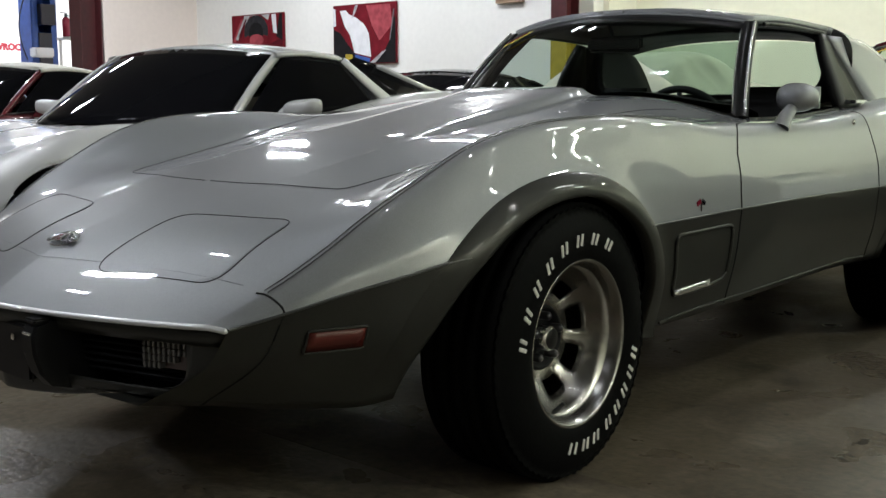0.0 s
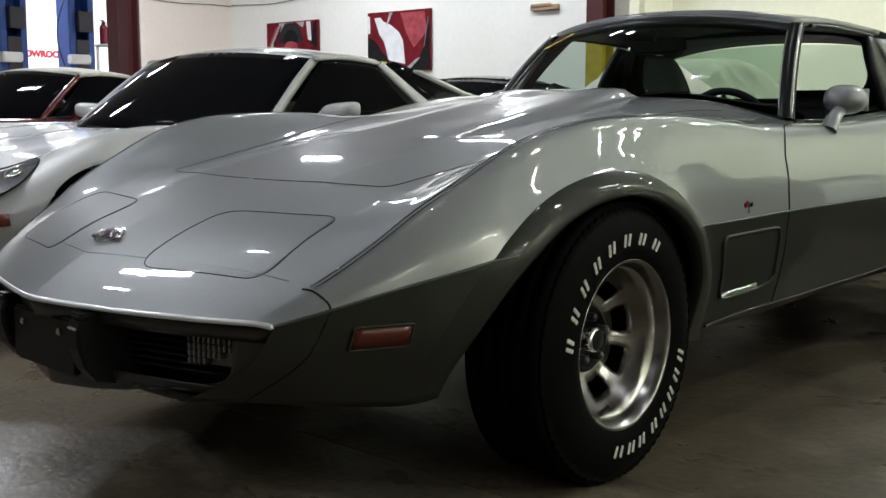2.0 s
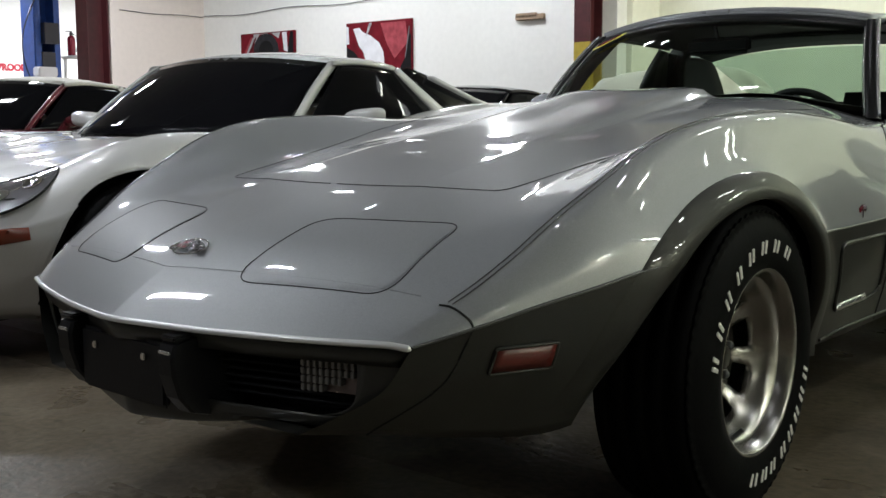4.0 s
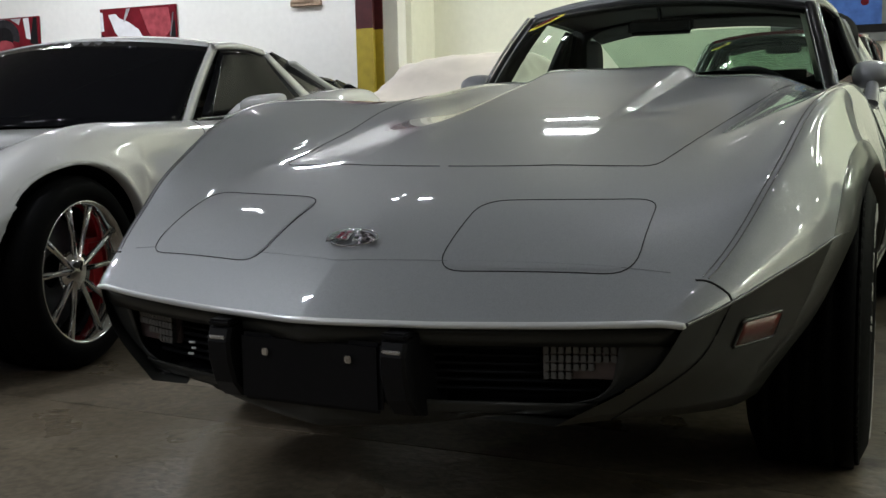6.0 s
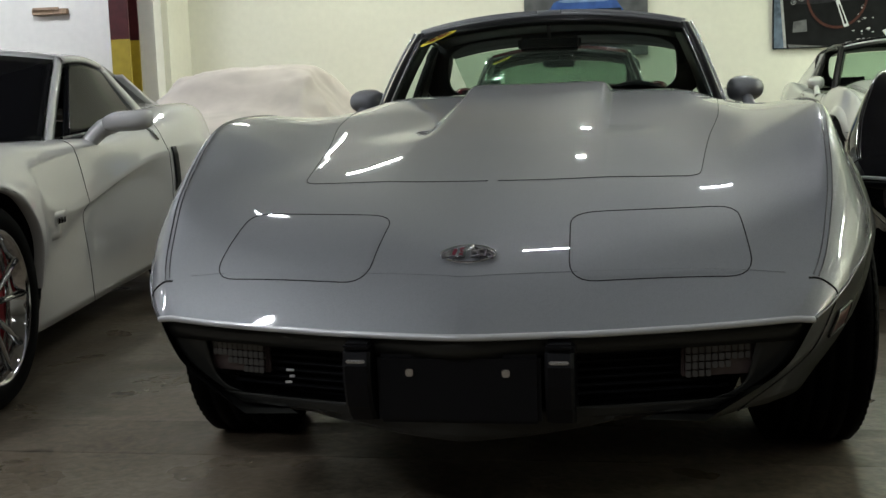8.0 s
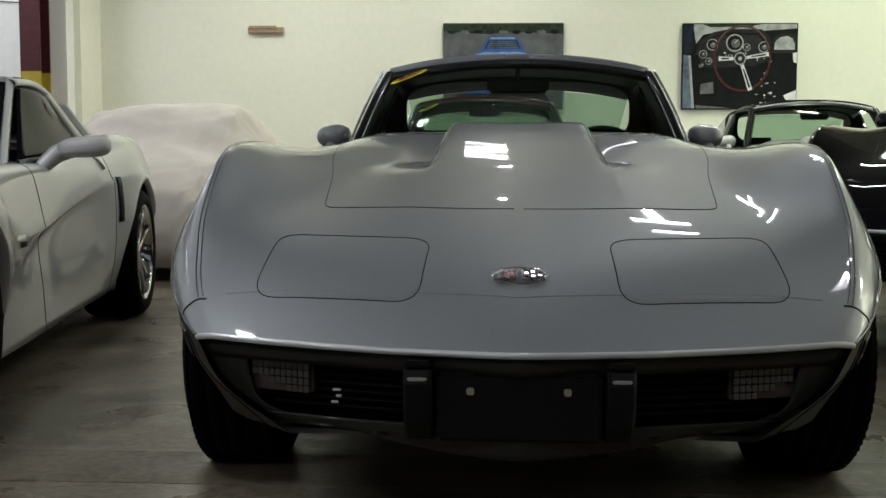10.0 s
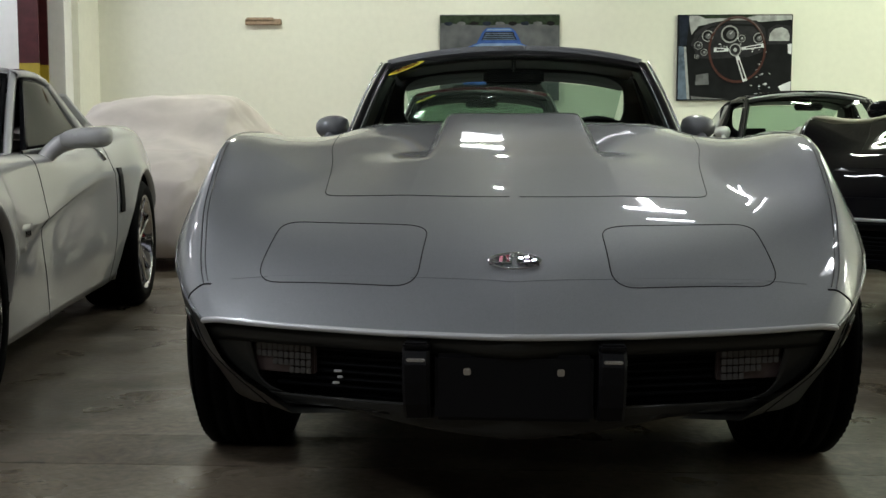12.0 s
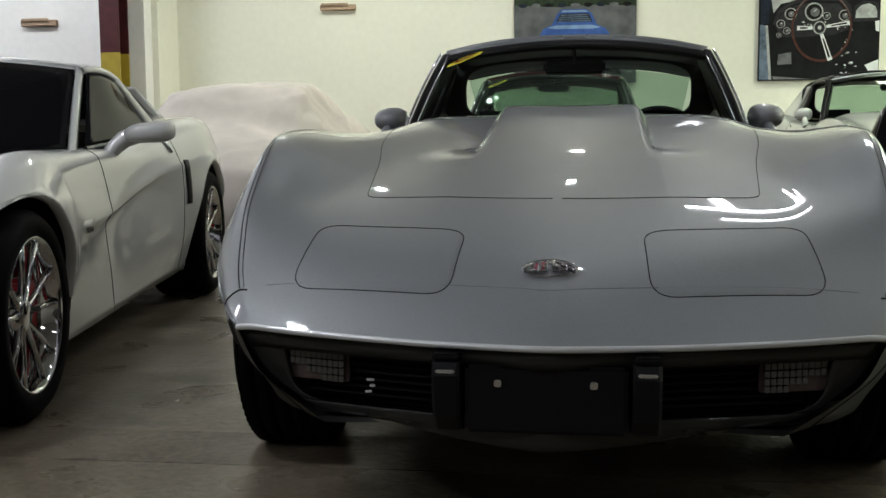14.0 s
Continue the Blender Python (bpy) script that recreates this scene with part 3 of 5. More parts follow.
def build_c3(root, paint, lower, full=True):
    S = C3
    T, W = S.top, S.waist
    hood_edge = knots(-.4, .468, .0, .515, .3, .562, .88, .60)

    def in_hood(x, y, j):
        return j < T and -.40 < y < .90 and x < hood_edge(y)
    rules = [
        ("hood", paint, "", in_hood),
        ("nose_cover", paint, "", lambda x, y, j: j < W and S.station(x, y) < -.955),
        ("front_fender", paint, "", lambda x, y, j: j < W and y < .885),
        ("door", paint, "", lambda x, y, j: j < W and y < 1.92),
        ("rear_quarter", paint, "", lambda x, y, j: j < W),
        ("lower_front", lower, "dark lower paint", lambda x, y, j: y < -.1),
        ("lower_fender", lower, "dark lower paint", lambda x, y, j: y < .885),
        ("lower_door", lower, "dark lower paint", lambda x, y, j: y < 1.92),
        ("lower_quarter", lower, "dark lower paint", lambda x, y, j: y < 2.5),
        ("lower_rear", lower, "dark lower paint", lambda x, y, j: True),
    ]

    def cut(x, y, j):
        return .985 + .29 * (x / .64) ** 2 < y < 2.40 and x < .672 and j < T
    S.split(root, rules, cut)

    # the dark flares round the wheel openings
    for side in (1, -1):
        for yw, zw, r, _, kf in S.arches:
            rows = []
            for i in range(49):
                a = radians(-4 + 184 * i / 48)
                wide = .058 + .012 * max(0.0, -math.cos(a))
                st = 1 / kf if math.cos(a) < 0 else 1
                row = []
                for k, (f, out) in enumerate(((-.006, -.03), (-.004, .003), (.10, .006), (.5, .005), (.9, .0045), (1.0, .001))):
                    rr = r + f * wide
                    yy, zz = yw + rr * math.cos(a) * st, zw + rr * math.sin(a)
                    x0 = S.beside(yy, max(zz, .30), 1)[0]
                    row.append((side * (x0 + out * (max(0.0, math.sin(a)) ** .4 if out > 0 else 1)), yy, zz))
                rows.append(row if side > 0 else row[::-1])
            part("arch_flare", ribbon("arch_flare", rows, lower), root, "dark flare round the wheel opening")
            well = [[(side * x, yw + .398 * math.cos(a) / (kf if math.cos(a) < 0 else 1), .30 + .398 * math.sin(a)) for x in (.44, .62, .80 - (.2 * max(0.0, -math.cos(a)) ** 2 if yw < 1 else 0))] for a in np.linspace(-.12, math.pi - .10, 30)]
            part("wheel_well", ribbon("wheel_well", well, GRILLE), root, "black wheel well")

    # panel gaps and stripes
    for side in (1, -1):
        crest = [S.line(s)[T] for s in np.linspace(-.95, 2.3, 90)]
        for dx, dz in ((-.004, .0016), (.006, -.001)):
            part("pinstripe", tube("pinstripe", [(side * (p[0] + dx), p[1], p[2] + dz) for p in crest if p[1] < .72], .0014, STRIPE), root, "thin dark pinstripe")
        waist = [S.line(s)[W] for s in np.linspace(-1.055, 3.6, 150)]
        run = []
        for p in waist + [None]:
            free = p is not None and all(math.hypot((p[1] - yw) * (kf if p[1] < yw else 1), p[2] - zw) > r + .03 for yw, zw, r, _, kf in S.arches)
            if free:
                run.append((side * (p[0] + .0005), p[1], p[2] + .001))
            elif len(run) > 2:
                part("waist_stripe", tube("waist_stripe", run, .0032, STRIPE), root, "dark stripe between the two paints")
                run = []
            else:
                run = []
        gap = [S.beside(float(np.interp(z, [.31, .66, .76, .82, .848], [.84, .852, .880, .93, .985])), z, side, .0004) for z in np.linspace(.31, .848, 26)]
        gap += [(side * x, y, S.over(x, y)[2] + .0006) for x, y in ((.74, 1.04), (.71, 1.11), (.69, 1.17))]
        seam("door_gap", gap, root, .0026)
        seam("door_gap", [tuple(np.array(p) * (side, 1, 1)) for p in S.line(1.92)[T - 2:-1]], root)
        seam("nose_gap", [tuple(np.array(p) * (side, 1, 1)) for p in S.line(-.958)[T - 1:-3]], root, .0024)
        # headlamp doors
        loop = smooth_loop([(side * .188, -.665), (side * .528, -.590), (side * .543, -.826), (side * .196, -.911)], .055)
        seam("headlamp_gap", [S.over(x, y, .0002) for x, y in loop], root, .0012, closed=True)
        loop2 = smooth_loop([(side * .194, -.671), (side * .523, -.597), (side * .537, -.821), (side * .202, -.903)], .051)
        c = np.mean(loop2, axis=0)
        verts = [S.over(*c, .0012)] + [S.over(*(c + (np.array(p) - c) * k), .0012) for k in (.35, .7, 1) for p in loop2]
        n = len(loop2)
        faces = [(0, 1 + i, 1 + (i + 1) % n) for i in range(n)]
        for q in range(2):
            faces += [(1 + q * n + i, 1 + (q + 1) * n + i, 1 + (q + 1) * n + (i + 1) % n, 1 + q * n + (i + 1) % n) for i in range(n)]
        faces = [f[::-1] for f in faces] if side > 0 else faces
        part("headlamp_door", mesh_of("headlamp_door", verts, faces, paint), root)
    front = [S.over(x, -.405 - .05 * (1 - (x / .43) ** 2), .0004) for x in np.linspace(-.43, .43, 40)]
    corner = [S.over(.43 + .04 * math.sin(a), -.405 + .04 - .04 * math.cos(a), .0004) for a in np.linspace(0, 1.4, 6)]
    sidel = [S.over(hood_edge(y), y, .0004) for y in np.linspace(-.355, .88, 40)]
    right = front[len(front) // 2:] + corner + sidel
    seam("hood_gap", right, root, .0010)
    seam("hood_gap", [(-x, y, z) for x, y, z in right], root, .0010)
    # lip along the nose, its highlight painted on as a paler colour
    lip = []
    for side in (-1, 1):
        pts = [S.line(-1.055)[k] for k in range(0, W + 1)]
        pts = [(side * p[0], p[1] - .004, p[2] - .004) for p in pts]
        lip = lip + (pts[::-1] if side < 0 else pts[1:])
    part("nose_lip", tube("nose_lip", lip, lambda t: .0066 * min(1.0, .3 + 14 * min(t, 1 - t)), LIPSHINE if paint is SILVER else paint, 8), root, "nose edge in a pale colour that paints its highlight")
    seam("nose_crease", [S.over(x, S_y, .0002) for x, S_y in [(q, -.925 + .13 * abs(q) / .62) for q in np.linspace(-.6, .6, 50)]], root, .0009, paint)

    # front face below the lip, with the grille openings
    low = S.line(-1.055)[W:]
    half = lambda z: float(np.interp(-z, -low[:, 2], low[:, 0]))

    def face_pt(x, z):
        return (x, -1.050 + .148 * abs(x) / .62 + .042 * (abs(x) / .65) ** 4 + .035 * (.47 - z) / .2, z)
    inner = knots(.332, .452, .340, .487, .352, .508, .37, .522, .40, .530, .442, .538)
    zs = [.472, .455, .438]
    top = [[face_pt(half(z) * q, z) for q in np.linspace(-1, 1, 41)] for z in zs]
    part("front_fascia", ribbon("front_fascia", top, lower, .004), root, "dark painted front face")
    for side in (1, -1):
        edge = [[face_pt(side * (inner(z) + (half(z) - inner(z)) * q), z) for q in np.linspace(0, 1, 6)] for z in np.linspace(.442, .333, 18)]
        part("fascia_cheek", ribbon("fascia_cheek", edge if side < 0 else [r[::-1] for r in edge], lower, .004), root, "dark painted front face")
    chin = []
    for k in np.linspace(0, 1, 6):
        row = [(q, .334 + (.281 + .036 * q * q - .334) * k) for q in np.linspace(-1, 1, 41)]
        chin.append([face_pt(half(max(z, .304)) * q, z) for q, z in row])
    for back, lift in ((.012, -.006), (.05, -.008), (.20, -.004)):
        chin.append([(p[0], p[1] + back, p[2] + lift) for p in chin[5]])
    part("chin", ribbon("chin", chin, lower, .004), root, "dark painted chin under the grille")
    # Added box that stops light from showing through below the nose.
    part("undertray", box_mesh("undertray", (.86, .80, .02), GRILLE, .004, at=(0, -.46, .300)), root, "black blocker added under the nose against stray light")
    back = [[(x * w, -1.050 + .148 * abs(x * w) / .62 + .15, z) for x in np.linspace(-1, 1, 21)] for z, w in ((.46, .56), (.40, .55), (.345, .52), (.30, .50))]
    part("grille_back", ribbon("grille_back", back, GRILLE), root, "black cavity behind the grille")
    for side in (1, -1):
        for q in range(6):
            z = .346 + q * .016
            x1 = .40 if z > .362 else .490
            pts = [(side * x, face_pt(x, z)[1] + .045, z) for x in np.linspace(.20, x1, 8)]
            part("grille_bar", tube("grille_bar", pts, .0045, GRILLE, 4), root)
        # parking lamp
        lamp = new("parking_lamp")
        lamp.parent = root
        tagged(lamp, "ribbed clear parking lamp")
        for q in range(10):
            x = .413 + q * .0122
            for k in range(4):
                if .381 + .0150 * k < .374 + .034 * (x - .44) / .09:
                    continue
                part("lens_cell", box_mesh("lens_cell", (.0098, .014, .0128), RIBLENS, .0012, at=(side * x, face_pt(x, .405)[1] + .022, .381 + .0150 * k)), lamp)
        part("lamp_back", box_mesh("lamp_back", (.14, .012, .066), RIBBACK, .003, at=(0, 0, 0), turn=Matrix.Rotation(side * math.atan(.25), 4, "Z")), lamp, "dull pinkish lamp bowl").location = (side * .468, face_pt(.468, .405)[1] + .036, .405)
        # bumper guard
        guard = new("bumper_guard")
        guard.parent = root
        x = side * .184
        bm = bmesh.new()
        prof = [(-1.022, .456), (-1.050, .449), (-1.058, .425), (-1.056, .39), (-1.042, .345), (-1.015, .313), (-.96, .298), (-.90, .298), (-.90, .456)]
        loops = []
        for dx, k in ((-.026, 1), (-.020, 0), (.020, 0), (.026, 1)):
            loops.append([bm.verts.new((x + dx, y + .006 * k, z)) for y, z in prof])
        for a, b in zip(loops, loops[1:]):
            for i in range(len(prof)):
                j = (i + 1) % len(prof)
                bm.faces.new((a[i], a[j], b[j], b[i]))
        bm.faces.new(loops[0])
        bm.faces.new(loops[-1][::-1])
        part("guard_block", bm_mesh("guard_block", bm, GUARD), guard, "black rubber bumper guard")
        part("guard_cap", box_mesh("guard_cap", (.050, .042, .012), GUARD, .004, at=(x, -1.030, .459), turn=None), guard)
        # Bright strip in place of the lit patch near the guard's top.
        part("guard_trim", box_mesh("guard_trim", (.036, .006, .007), BRIGHT, .002, at=(x, -1.0565, .4335)), guard, "bright strip for the lit patch on the guard")
    for dx, dz, w in ((0, .012, .016), (.004, .0, .011), (-.004, -.012, .014)):
        part("grille_tag", box_mesh("grille_tag", (w, .004, .005), WHITESTEEL, .001, at=(-.352 + dx, -.925, .372 + dz)), root, "small white tag behind the grille")
    plate = new("plate_bracket")
    plate.parent = root
    part("bracket_plate", box_mesh("bracket_plate", (.30, .016, .128), GUARD, .007, at=(0, -1.028, .378)), plate, "black number plate bracket")
    for x in (-.088, .088):
        part("bolt", box_mesh("bolt", (.014, .008, .014), CHROME, .002, at=(x, -1.040, .410)), plate, "bright bolt")

    # crossed flag badge on the nose
    badge = new("nose_badge")
    badge.parent = root
    tagged(badge, "chrome crossed-flag nose badge")
    bx = S.over(0, -.862)
    tilt = Matrix.Translation((0, -.862, bx[2] + .002)) @ Matrix.Rotation(radians(25), 4, "X") @ Matrix.Scale(.9, 4)
    rng = random.Random(5)
    for sgn in (1, -1):
        rows = []
        for i in range(9):
            t = i / 8
            rows.append([(sgn * (.006 + .050 * t), .004 - .014 * t * t + .020 * (1 - .45 * t) * v, .004 + .0016 * math.sin(9 * t + 3 * v)) for v in np.linspace(-1, 1, 6)])
        part("flag", ribbon("flag", rows if sgn > 0 else rows[::-1], BADGE, .003), badge).matrix_basis = tilt
        part("flag_staff", tube("flag_staff", [(-sgn * .030, -.026, .006), (sgn * .010, .028, .007)], .0017, CHROME), badge).matrix_basis = tilt
        for q in range(9):
            t, v = (q % 3 + .6) / 3.4, (q // 3 - 1) * .6
            cell = box_mesh("flag_square", (.009, .006, .002), (GRILLE if (q + (sgn > 0)) % 2 else CHROME) if sgn > 0 else (DARKRED if q % 3 < 2 else CHROME), .0005,
                            at=(sgn * (.006 + .050 * t), .004 - .014 * t * t + .020 * (1 - .45 * t) * v, .0065 + .0012 * rng.random()))
            part("flag_square", cell, badge).matrix_basis = tilt
    ring = [(.060 * math.cos(2 * math.pi * i / 36) * (1 - .1 * abs(math.sin(2 * math.pi * i / 36))), .034 * math.sin(2 * math.pi * i / 36), .003) for i in range(36)]
    part("badge_rim", tube("badge_rim", ring, .0022, CHROME, 6, True), badge).matrix_basis = tilt

    # side markers, side badge, vent recess, sill line
    for side in (1, -1):
        rows = [[S.beside(y, z, side, .004) for y in np.linspace(-.722, -.606, 8)] for z in (.458, .436, .414)]
        part("side_marker", ribbon("side_marker", rows if side < 0 else rows[::-1], REDLENS, .006), root, "dull red side marker")
        rim = [S.beside(y, z, side, .003) for y, z in smooth_loop([(-.725, .461), (-.603, .461), (-.603, .411), (-.725, .411)], .006, 3)]
        part("marker_bezel", tube("marker_bezel", rim, .0035, lower, 6, True), root)
        mk = S.beside(.597, .634, side, .002)
        fb = new("fender_badge")
        fb.parent = root
        fb.location = mk
        part("flag", box_mesh("flag", (.003, .022, .014), DARKRED, .001, at=(0, -.012, .004), turn=Matrix.Rotation(.4, 4, "X")), fb, "small red flag")
        part("flag", box_mesh("flag", (.003, .022, .014), CHROME, .001, at=(0, .012, .004), turn=Matrix.Rotation(-.4, 4, "X")), fb, "small chequered flag")
        part("flag_staff", box_mesh("flag_staff", (.003, .006, .022), CHROME, .001, at=(0, 0, -.010)), fb)
        loop = [S.beside(y, z, side, .002) for y, z in smooth_loop([(.465, .555), (.80, .558), (.80, .40), (.73, .385), (.495, .378)], .03, 4)]
        part("vent_edge", tube("vent_edge", loop, .006, lower, 6, True), root, "rounded edge of the fender vent recess")
        rows = [[S.beside(.505 + .20 * q, .378 + .008 * q + .018 * k, side, .008 * (1 - k)) for q in np.linspace(0, 1, 7)] for k in (0, .5, 1)]
        part("vent_shelf", ribbon("vent_shelf", rows, BRIGHT if lower is CHARCOAL else lower, .003), root, "polished vent shelf")
        line = [S.beside(y, float(np.interp(y, [.47, .62, 1.0, 1.75, 1.9], [.305, .318, .325, .345, .338])), side, .002) for y in np.linspace(.47, 1.9, 40)]
        part("sill_edge", tube("sill_edge", line, .005, lower, 6), root, "rounded sill edge")

    # ---- cabin ----
    def screen(q, v):
        """Windscreen: q across from -1 to 1, v from the cowl up to the header."""
        x = q * (.642 - .112 * v)
        y = (.93 + .29 * q * q) * (1 - v) + (1.43 + .065 * q * q) * v - .05 * v * (1 - v)
        z = (.928 - .054 * abs(q) ** 2.2) * (1 - v) + (1.248 - .052 * q * q) * v + .012 * math.sin(math.pi * v)
        return (x, y, z)
    glass = [[screen(q, v) for q in np.linspace(-1, 1, 25)] for v in np.linspace(.02, .91, 14)]
    ob = part("windscreen", ribbon("windscreen", glass, GLASS), root, "green tinted windscreen")
    ob.visible_shadow = False
    head = [[screen(q, v) for q in np.linspace(-1, 1, 25)] for v in (.895, .92, .95, .985)]
    part("screen_header", ribbon("screen_header", head, BLACKTRIM, .02), root, "black header over the windscreen")
    cap = [[tuple(np.array(screen(q, v)) + (0, -.002, .003 + lift)) for q in np.linspace(-1, 1, 25)] for v, lift in ((.982, -.003), (.99, .002), (1.0, .004), (1.02, .002), (1.04, -.004))]
    part("header_cap", ribbon("header_cap", cap, paint, .012), root)
    cowl = [[(q * .642, screen(q, 0)[1] - d, max(screen(q, 0)[2] - .004 - .02 * k, S.over(q * .642, screen(q, 0)[1] - d)[2] + .003 - .02 * k)) for q in np.linspace(-1, 1, 25)] for k, d in ((0, -.04), (0, .006), (1, .012))]
    part("cowl_strip", ribbon("cowl_strip", cowl, BLACKTRIM), root, "black cowl strip")
    for side in (1, -1):
        pil = [[tuple(np.array(screen(side * 1.0, v)) + (side * dx, dy, dz)) for dx, dy, dz in ((-.028, .004, 0), (-.012, -.014, .004), (.010, -.008, .004), (.020, .02, 0), (.008, .05, -.004), (-.052, .06, -.004), (-.028, .004, 0))] for v in np.linspace(-.02, 1.0, 14)]
        part("windscreen_pillar", ribbon("windscreen_pillar", pil if side < 0 else [r[::-1] for r in pil], BLACKTRIM), root, "black windscreen pillar")
        part("pillar_trim", tube("pillar_trim", [tuple(np.array(screen(side * 1.0, v)) + (side * .021, -.003, .006)) for v in np.linspace(0, .99, 14)], .0055, BRIGHT), root, "bright moulding along the pillar")
        part("screen_trim", tube("screen_trim", [tuple(np.array(screen(side * 1.0, v)) + (side * -.020, -.012, .004)) for v in np.linspace(0, .9, 14)], .003, BRIGHT), root, "bright moulding along the glass")
    crown = lambda q: 1.262 - .052 * abs(q) ** 2.4
    fall = knots(1.40, 0, 1.65, -.014, 2.05, 0, 2.25, .018, 2.45, .052)
    roof_w = knots(1.40, .527, 1.75, .555, 2.15, .56, 2.45, .55)
    for name, q0, q1, y0, y1 in (("roof_panel", -1, -.09, 1.425, 2.10), ("roof_panel", .09, 1, 1.425, 2.10), ("roof_bar", -.085, .085, 1.42, 2.11), ("roof_hoop", -1, 1, 2.11, 2.43)):
        rows = [[(q * roof_w(y), y + .065 * q * q * max(0.0, (2.10 - y) / .675), crown(q) - fall(y)) for q in np.linspace(q0, q1, 17)] for y in np.linspace(y0, y1, 12)]
        part(name, ribbon(name, rows, paint, .025), root)
    rows = [[(q * roof_w(y) * .97, y + .065 * q * q * max(0.0, (2.10 - y) / .675), crown(q) - fall(y) - .022) for q in np.linspace(-1, 1, 17)] for y in np.linspace(1.44, 2.40, 14)]
    part("headliner", ribbon("headliner", rows, INTERIOR, .01), root, "black roof lining")
    for side in (1, -1):
        pts = [(side * (roof_w(y) + .004), y, crown(1) - fall(y) - .030) for y in np.linspace(1.57, 2.06, 16)]
        part("roof_gutter", tube("roof_gutter", pts, .008, BLACKTRIM, 8), root, "black gutter along the roof edge")
        # sail pillar behind a black inner pillar
        rows, inner = [], []
        for v in np.linspace(0, 1, 12):
            f = np.array((side * (.562 + .115 * v), 1.93 + .02 * v + .07 * (1 - v) ** 3, 1.165 - .29 * v))
            a = np.array((side * (.566 + .112 * v), 2.04 + .17 * v, 1.165 - .275 * v))
            b = np.array((side * (.560 + .13 * v), 2.41 + .44 * v ** .8, 1.150 - .235 * v))
            rows.append([tuple(a + (b - a) * q + np.array((side * .018 * math.sin(math.pi * q), 0, 0))) for q in np.linspace(0, 1, 7)])
            inner.append([tuple(f + (a - f) * q - np.array((side * .014, 0, 0))) for q in np.linspace(0, 1, 4)])
        part("sail_pillar", ribbon("sail_pillar", rows if side > 0 else [r[::-1] for r in rows], paint, .02), root)
        lining = [[(p[0] - side * .014, p[1], p[2] - .004) for p in r] for r in rows]
        part("pillar_lining", ribbon("pillar_lining", lining if side > 0 else [r[::-1] for r in lining], INTERIOR, .004), root, "black lining of the sail pillar")
        part("rear_pillar", ribbon("rear_pillar", inner if side > 0 else [r[::-1] for r in inner], BLACKTRIM, .03), root, "black inner pillar")
        part("window_ledge", tube("window_ledge", [(side * .674, y, S.over(.676, y)[2] + .002) for y in np.linspace(1.22, 2.25, 16)], .008, BLACKTRIM), root, "black window ledge")
        part("inner_door", box_mesh("inner_door", (.03, 1.2, .42), INTERIOR, .01, at=(side * .652, 1.63, .645)), root, "black inner door panel")
    # rear glass
    rows = [[(-q * .54, 2.40 + .66 * v, 1.180 - .045 * abs(q) ** 2.6 - .225 * v) for q in np.linspace(-1, 1, 15)] for v in np.linspace(0, 1, 10)]
    ob = part("rear_glass", ribbon("rear_glass", rows, GLASS), root, "green tinted rear window")
    ob.visible_shadow = False
    hoop = []
    for i in range(60):
        a = 2 * math.pi * i / 60
        e = lambda c: math.copysign(abs(c) ** .55, c)
        hoop.append([(e(math.cos(a)) * (.530 + w), 2.12 + d, 1.062 + e(math.sin(a)) * (.150 + h)) for w, h, d in ((0, 0, 0), (.025, .02, .01), (.110, .035, .03))])
    hoop.append(hoop[0])
    part("rear_frame", ribbon("rear_frame", hoop, INTERIOR, .02), root, "black trim frame behind the seats")
    # interior
    dash = [[(q * .63, .965 + .27 * q * q + .6 * d * (1 - .75 * q * q) + .25 * d, z - .03 * q * q + (.030 * math.exp(-((q - .55) / .28) ** 2) if z > .85 else 0)) for q in np.linspace(-1, 1, 21)] for d, z in ((.0, .93), (.12, .930), (.36, .905), (.44, .86), (.42, .60))]
    part("dashboard", ribbon("dashboard", dash, INTERIOR), root, "black dashboard")
    part("cabin_floor", box_mesh("cabin_floor", (1.28, 1.9, .03), INTERIOR, 0, at=(0, 1.6, .32)), root)
    part("rear_shelf", box_mesh("rear_shelf", (1.26, .8, .03), INTERIOR, 0, at=(0, 2.6, .88)), root)
    part("footwell", box_mesh("footwell", (1.26, .03, .6), GRILLE, 0, at=(0, .93, .55)), root)
    for side in (1, -1):
        part("seat", box_mesh("seat", (.50, .24, .66), INTERIOR, .115, at=(side * .34, 1.97, .655), turn=Matrix.Rotation(radians(-14), 4, "X"), taper=.85, segs=6), root, "black leather seat")
    wheel = new("steering_wheel")
    wheel.parent = root
    wheel.matrix_basis = Matrix.Translation((.335, 1.42, .80)) @ Matrix.Rotation(radians(-68), 4, "X")
    ringp = [(.175 * math.cos(2 * math.pi * i / 40), .175 * math.sin(2 * math.pi * i / 40), 0) for i in range(40)]
    part("wheel_ring", tube("wheel_ring", ringp, .014, INTERIOR, 8, True), wheel)
    for a in (0, 180, 270):
        part("spoke", tube("spoke", [(0, 0, -.03), (.18 * math.cos(radians(a)), .18 * math.sin(radians(a)), 0)], .011, DARKALLOY), wheel)
    mir = new("inside_mirror")
    mir.parent = root
    part("mirror_case", box_mesh("mirror_case", (.25, .03, .062), BLACKTRIM, .014, at=(.0, 1.44, 1.135), segs=3), mir)
    part("mirror_stalk", tube("mirror_stalk", [(0, 1.43, 1.16), (0, 1.40, 1.205)], .008, BLACKTRIM), mir)
    def on_glass(u, w, lift):
        return tuple(np.array(screen(-.80 + .125 * u, .825 + .062 * u + .040 * w)) + (0, -lift, .7 * lift))
